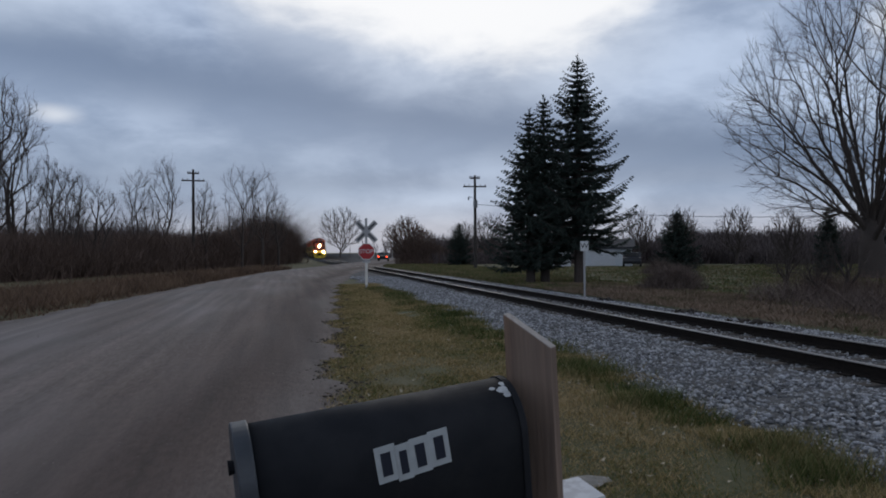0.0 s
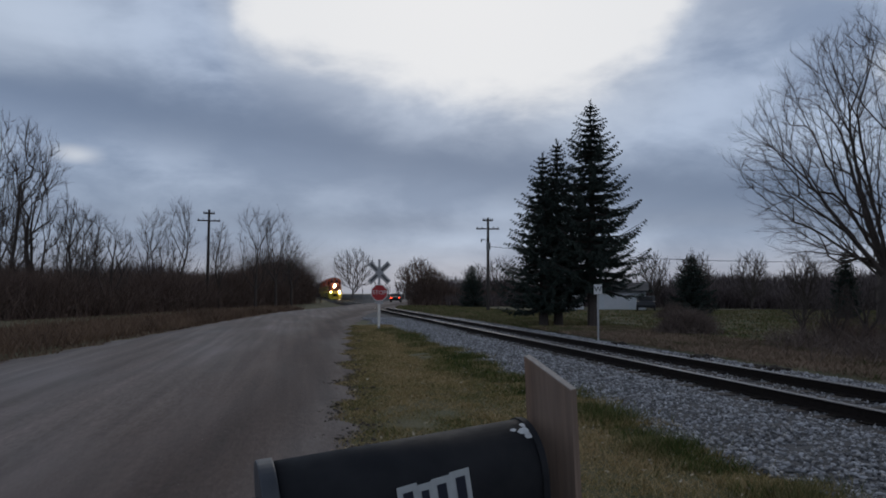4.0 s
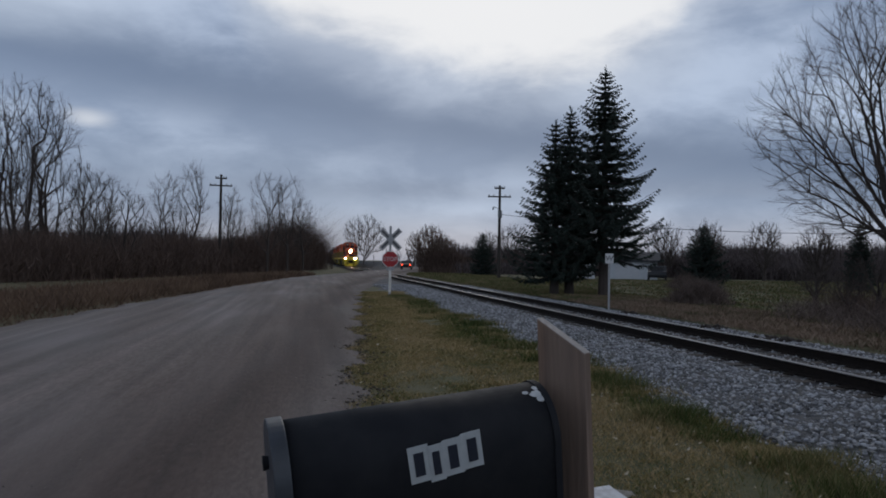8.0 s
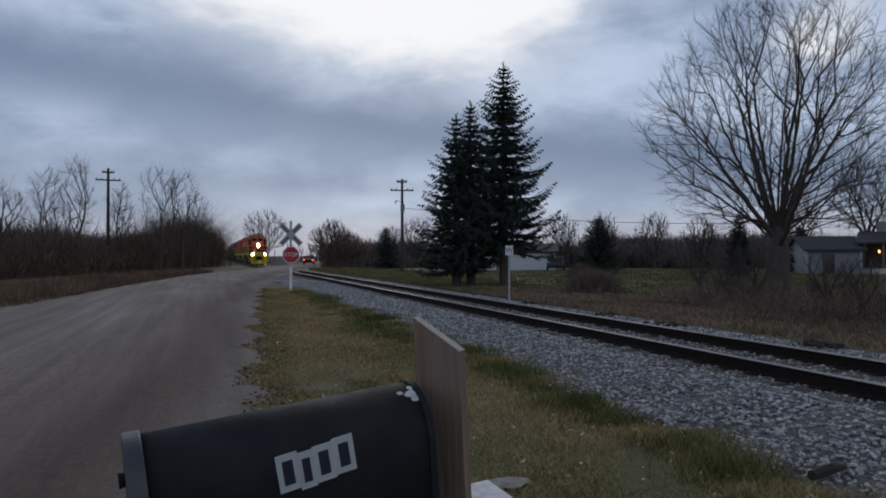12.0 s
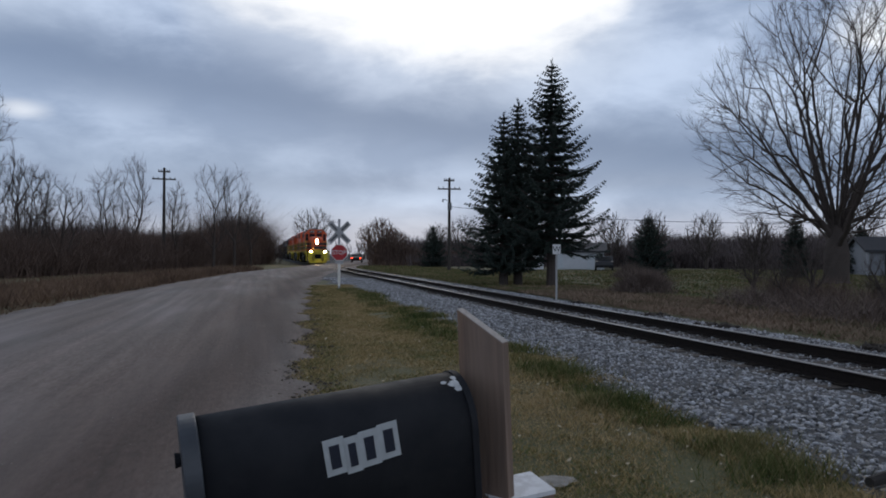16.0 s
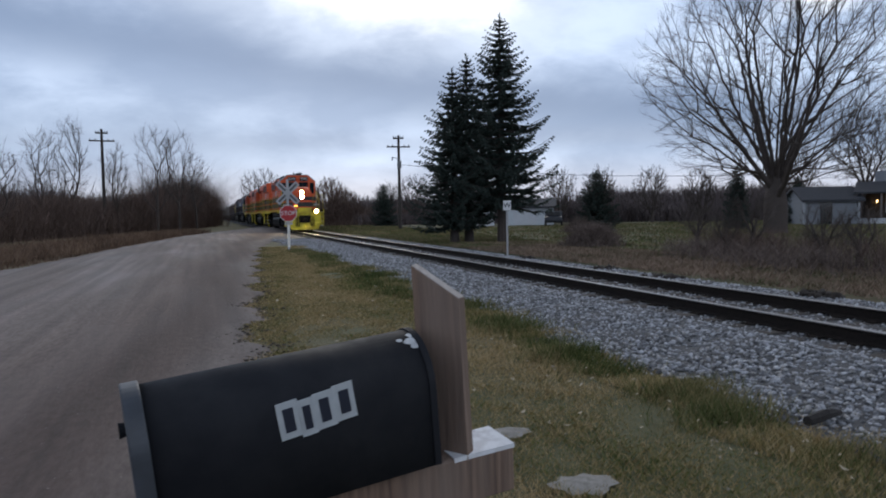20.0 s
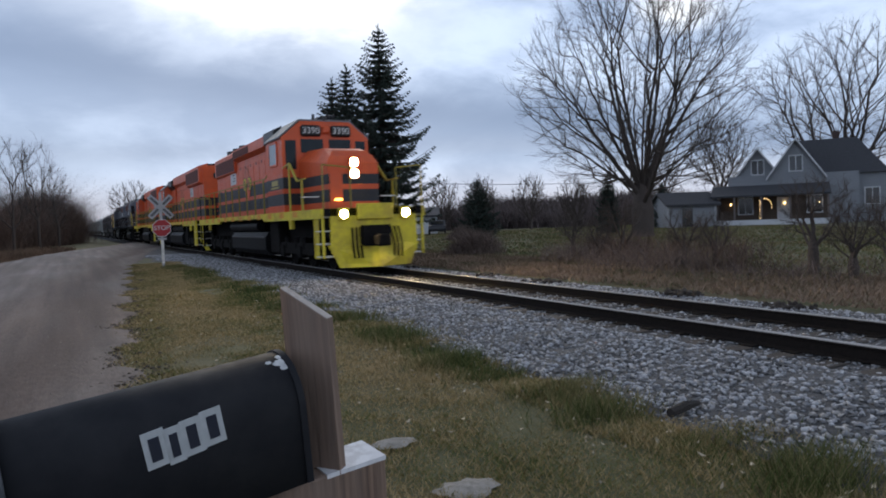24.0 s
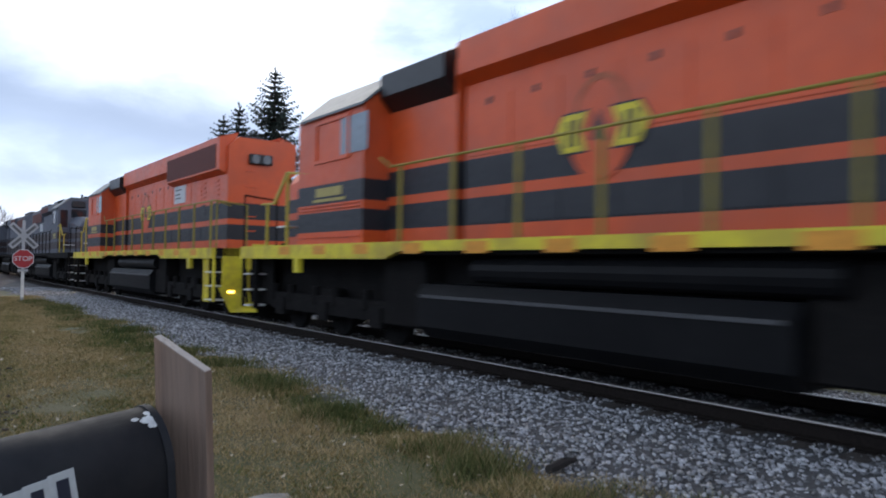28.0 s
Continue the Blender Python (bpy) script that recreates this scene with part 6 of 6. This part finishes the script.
build_signs()

# ---- farmhouse, garage, cars ----
SIDING = material("pale_siding", (0.235, 0.25, 0.28), (0.20, 0.215, 0.24), 0.7, grain=5, stain=0.8, stretch=(0.2, 0.2, 6))
ROOF = material("dark_shingles", (0.055, 0.057, 0.066), (0.038, 0.04, 0.047), 0.9, grain=9, stain=0.9)
TRIM = material("white_trim", (0.62, 0.64, 0.68), (0.55, 0.57, 0.60), 0.6, grain=8, stain=2)
PANE = glass("window_pane", (0.02, 0.024, 0.03), 0.1)
LIGHTBULB = material("porch_bulb", (1, 0.8, 0.5), None, 0.3, emit=(1.0, 0.66, 0.28), power=4.0)


def wall_block(x0, y0, x1, y1, z0, z1):
    return boxed(x0, y0, z0, x1, y1, z1)


def gable_roof(parent, x0, x1, y0, y1, eave, peak, axis, over=0.35, thick=0.18):
    """Two sloping slabs over a block; axis is the way the ridge runs."""
    if axis == "y":
        m = (x0 + x1) / 2
        for e in (x0 - over, x1 + over):
            drop = (peak - eave) * over / (abs(m - x0))
            part("roof_slope", prismed(((m, peak), (e, eave - drop), (e, eave - drop + thick), (m, peak + thick)), "y", y0 - over, y1 + over), ROOF, parent)
        return [((x0, eave), (x1, eave), (m, peak))]
    m = (y0 + y1) / 2
    for e in (y0 - over, y1 + over):
        drop = (peak - eave) * over / (abs(m - y0))
        part("roof_slope", prismed(((m, peak), (e, eave - drop), (e, eave - drop + thick), (m, peak + thick)), "x", x0 - over, x1 + over), ROOF, parent)


def house_window(parent, m, w, h):
    f = bmesh.new()
    for q in ((-w / 2 - 0.08, -h / 2 - 0.08, w / 2 + 0.08, -h / 2), (-w / 2 - 0.08, h / 2, w / 2 + 0.08, h / 2 + 0.08), (-w / 2 - 0.08, -h / 2, -w / 2, h / 2), (w / 2, -h / 2, w / 2 + 0.08, h / 2), (-0.03, -h / 2, 0.03, h / 2)):
        box(f, q[0], -0.06, q[1], q[2], 0.02, q[3])
    wd = part("window", f, TRIM, parent, at=m)
    for a, b in ((-w / 2, -0.03), (0.03, w / 2)):
        part("pane", boxed(a, -0.02, -h / 2, b, -0.005, h / 2), PANE, wd)


def farmhouse():
    # local -y faces the track and camera; x runs along the front
    t = thing("farmhouse", "pale two-gabled farmhouse with dark roof and lit front porch", "house", pose(54.2, 41.2, -0.1, 0, 0, -53))
    part("wall", wall_block(-3.6, 0.0, 6.5, 7.5, 0, 4.3), SIDING, t)
    # front gable
    part("gable_wall", prismed(((-0.2, 4.3), (3.8, 4.3), (1.8, 7.2)), "y", 0.0, 0.2), SIDING, t)
    gable_roof(t, -0.2, 3.8, -0.1, 7.6, 4.3, 7.2, "y", 0.3)
    part("gable_wall", prismed(((-2.9, 4.3), (0.5, 4.3), (-1.2, 6.6)), "y", 0.6, 0.8), SIDING, t)
    gable_roof(t, -2.9, 0.5, 0.5, 7.4, 4.3, 6.6, "y", 0.3)
    bm = bmesh.new()      # main roof, hipped at its far end
    for p in ((1.8, 4.05, 7.4), (6.7, 4.05, 7.4), (1.8, 0.45, 4.15), (8.8, 0.45, 4.15), (8.8, 7.65, 4.15), (1.8, 7.65, 4.15)):
        bm.verts.new(p)
    bmesh.ops.convex_hull(bm, input=bm.verts)
    part("hip_roof", bm, ROOF, t)
    part("wing_wall", wall_block(6.5, 0.8, 8.5, 7.3, 0, 4.3), SIDING, t)
    part("lean_to_wall", wall_block(8.5, 1.6, 11.5, 6.6, 0, 3.0), SIDING, t)
    part("lean_to_roof", prismed(((8.5, 3.9), (11.8, 2.95), (11.8, 3.1), (8.5, 4.05)), "y", 1.4, 6.8), ROOF, t)
    for x0, x1, zp, y in ((-0.2, 3.8, 7.2, -0.42), (-2.9, 0.5, 6.6, 0.18)):      # white boards along the gable edges
        xm = (x0 + x1) / 2
        for q in (x0 - 0.32, x1 + 0.32):
            zq = 4.3 - (zp - 4.3) * 0.32 / (xm - x0)
            part("bargeboard", prismed(((xm, zp - 0.02), (q, zq - 0.02), (q, zq + 0.19), (xm, zp + 0.19)), "y", y - 0.03, y), TRIM, t, "white board along the gable edge")
    part("porch_skirt", boxed(-4.8, -2.46, 0.02, 4.2, -2.405, 0.5), TRIM, t, "pale boarding below the porch")
    bulbs = [(-1.0 + 0.07 * math.sin(k * 2.4), -2.2, 0.6 + k * 0.15) for k in range(12)] + [(-0.6 + 0.5 * math.cos(k * 0.35), -2.2, 1.5 + 0.75 * math.sin(k * 0.35)) for k in range(7)]
    for p in bulbs:
        part("string_light", tube(bmesh.new(), (p[0], p[1], p[2]), (p[0], p[1], p[2] + 0.05), 0.020, 0.014, sides=6), LIGHTBULB, t, "tiny glowing festoon bulb")
    house_window(t, pose(1.8, -0.02, 5.2), 0.95, 1.25)
    house_window(t, pose(-1.2, 0.58, 5.05), 0.95, 1.2)
    house_window(t, pose(7.5, 0.78, 2.2), 1.0, 1.3)
    house_window(t, pose(-2.2, -0.07, 1.7), 1.1, 1.4)
    house_window(t, pose(3.2, -0.07, 1.7), 1.1, 1.4)
    part("door", boxed(0.3, -0.11, 0.3, 1.25, -0.055, 2.4, bevel=0.01), TRIM, t)
    part("chimney", boxed(4.9, 4.4, 5.6, 5.4, 4.9, 8.1, bevel=0.02), material("chimney_brick", (0.09, 0.06, 0.055), (0.065, 0.045, 0.042), 0.9, grain=14, stain=2), t)
    # porch with posts, lit at dusk
    part("porch_roof", prismed(((0.05, 3.25), (-2.6, 2.45), (-2.6, 2.6), (0.05, 3.5)), "x", -4.9, 4.3), ROOF, t)
    # a dark panel over the wall paints the shade under the porch roof
    part("porch_wall", boxed(-4.2, -0.05, 0.35, 4.2, -0.004, 2.9), material("porch_cladding", (0.09, 0.065, 0.05), (0.06, 0.045, 0.036), 0.8, grain=6, stain=1), t, "dark brown panel painted for the shade under the porch roof")
    part("porch_floor", boxed(-4.8, -2.4, 0.0, 4.2, 0.0, 0.35), material("porch_boards", (0.18, 0.17, 0.16), None, 0.8), t)
    for x in (-4.7, -3.0, -0.9, 1.3, 2.8, 4.1):
        part("porch_post", boxed(x - 0.07, -2.4, 0.35, x + 0.07, -2.26, 2.6), material("porch_post_paint", (0.20, 0.17, 0.165), (0.14, 0.12, 0.115), 0.7, grain=8, stain=2), t)
    for x in (-3.4, 0.9, 3.5):
        part("porch_lamp", tube(bmesh.new(), (x, -0.25, 1.75), (x, -0.25, 1.95), 0.06, 0.045, sides=10), LIGHTBULB, t, "glowing porch lamp")
    # low wing towards the track's far end
    low = thing("low_shed", "low pale outbuilding with a dark shingled roof", "shed", pose(45.6, 44.9, -0.1, 0, 0, -25))
    part("wall", boxed(0, 0, 0, 4.2, 4.2, 2.0), SIDING, low)
    for x in (0.0, 4.05):
        part("gable_wall", prismed(((0.0, 2.0), (4.2, 2.0), (2.1, 2.95)), "x", x, x + 0.15), SIDING, low)
    gable_roof(low, 0, 4.2, 0.0, 4.2, 2.0, 2.95, "x", 0.3)
    for x, y in ((-0.06, -0.05), (4.06, -0.05), (-0.06, 4.2)):
        part("corner_board", boxed(x - 0.05, y - 0.02, 0, x + 0.12, y + 0.06, 2.0), material("shed_board", (0.38, 0.40, 0.43), (0.32, 0.34, 0.37), 0.7, grain=8, stain=2), low, "pale corner board")
    part("door", boxed(1.2, -0.05, 0.1, 2.1, -0.003, 1.8), PANE, low)
    white = thing("white_shed", "small white shed beside the lawn", "shed", pose(61.5, 31.8, -0.1, 0, 0, -55))
    part("wall", boxed(-0.9, 0, 0, 0.9, 1.8, 1.7), TRIM, white)
    gable_roof(white, -0.9, 0.9, 0, 1.8, 1.7, 2.4, "y", 0.15)
    tank = thing("propane_tank", "white horizontal fuel tank on the lawn", "tank", pose(64.0, 28.4, -0.1, 0, 0, 35))
    part("vessel", tube(bmesh.new(), (-0.9, 0, 0.75), (0.9, 0, 0.75), 0.42, sides=16), TRIM, tank)
    for q in (-0.6, 0.6):
        part("foot", boxed(q - 0.08, -0.3, 0, q + 0.08, 0.3, 0.4), TRIM, tank)


farmhouse()


def garage():
    t = thing("garage", "low pale blue garage with a white gable", "garage", pose(32.7, 68.0, -0.1, 0, 0, -27))
    part("wall", boxed(-2.6, 0, 0, 2.2, 6, 1.9), material("garage_blue", (0.62, 0.66, 0.70), (0.52, 0.56, 0.60), 0.7, grain=5, stain=1), t)
    gable_roof(t, -2.6, 2.2, 0, 6, 1.9, 2.7, "x", 0.3)
    part("garage_door", boxed(-2.0, -0.05, 0.05, 0.5, -0.003, 1.75), TRIM, t)
    h = thing("bungalow", "low white bungalow half hidden behind spruces", "house", pose(27.0, 70.0, -0.1, 0, 0, -22))
    part("wall", boxed(-2.0, 0, 0, 2.0, 5, 1.7), TRIM, h)
    gable_roof(h, -2.0, 2.0, 0, 5, 1.7, 2.5, "x", 0.3)
    house_window(h, pose(-1.0, -0.02, 1.0), 0.7, 0.7)
    house_window(h, pose(0.8, -0.02, 1.0), 0.7, 0.7)


garage()


def car(label, at, paint, lit=False):
    t = thing("car", label, "car", at)
    prof = ((-2.1, 0.35), (-2.15, 0.75), (-1.95, 0.95), (-1.1, 1.02), (-0.5, 1.45), (0.9, 1.47), (1.6, 1.0), (2.05, 0.9), (2.15, 0.6), (2.1, 0.35))
    part("body", prismed(prof, "x", -0.85, 0.85, bevel=0.04), paint, t)
    part("rear_window", boxed(-0.62, 1.25, 1.05, 0.62, 1.52, 1.38), PANE, t)
    for s in (-1, 1):
        for y in (-1.35, 1.35):
            part("wheel", tube(bmesh.new(), (s * 0.72, y, 0.32), (s * 0.88, y, 0.32), 0.32, sides=18), BOARD_BLACK, t)
        tl = material("tail_lamp_lit", (0.5, 0.02, 0.01), None, 0.3, emit=(1.0, 0.06, 0.02), power=7.0) if lit else RED
        part("tail_light", boxed(s * 0.66 - 0.11, -2.2, 0.70, s * 0.66 + 0.11, -2.12, 0.84, bevel=0.01), tl, t, "glowing red tail light" if lit else "")
    if lit:
        part("brake_light", boxed(-0.12, -1.02, 1.02, 0.12, -0.94, 1.07), MATS["tail_lamp_lit"], t, "small glowing red brake light")
    return t


far_car = car("dark car driving away with red tail lights lit", pose(15.85, 118, 0.02, 0, 0, -11), BLACK, True)
car("dark car parked in front of the garage", pose(33.2, 64.2, -0.1, 0, 0, 152), BLACK)


# ---- what moves ----
TRAIN = ((0, 171), (3, 161.4), (8, 140), (11, 122.6), (14, 106.5), (17, 90.4), (18.5, 75.5), (20, 58.8), (21.5, 43.5), (23, 29.1), (24, 18.8), (25, 7.75), (26, -3.4), (27, -14.7), (28, -25.2))


def motions():
    for car, back, turn in TRAIN_CARS:
        walk(car, [(t, pose(TRACK_X, y + back, RAIL_Z, 0, 0, turn)) for t, y in TRAIN])


motions()
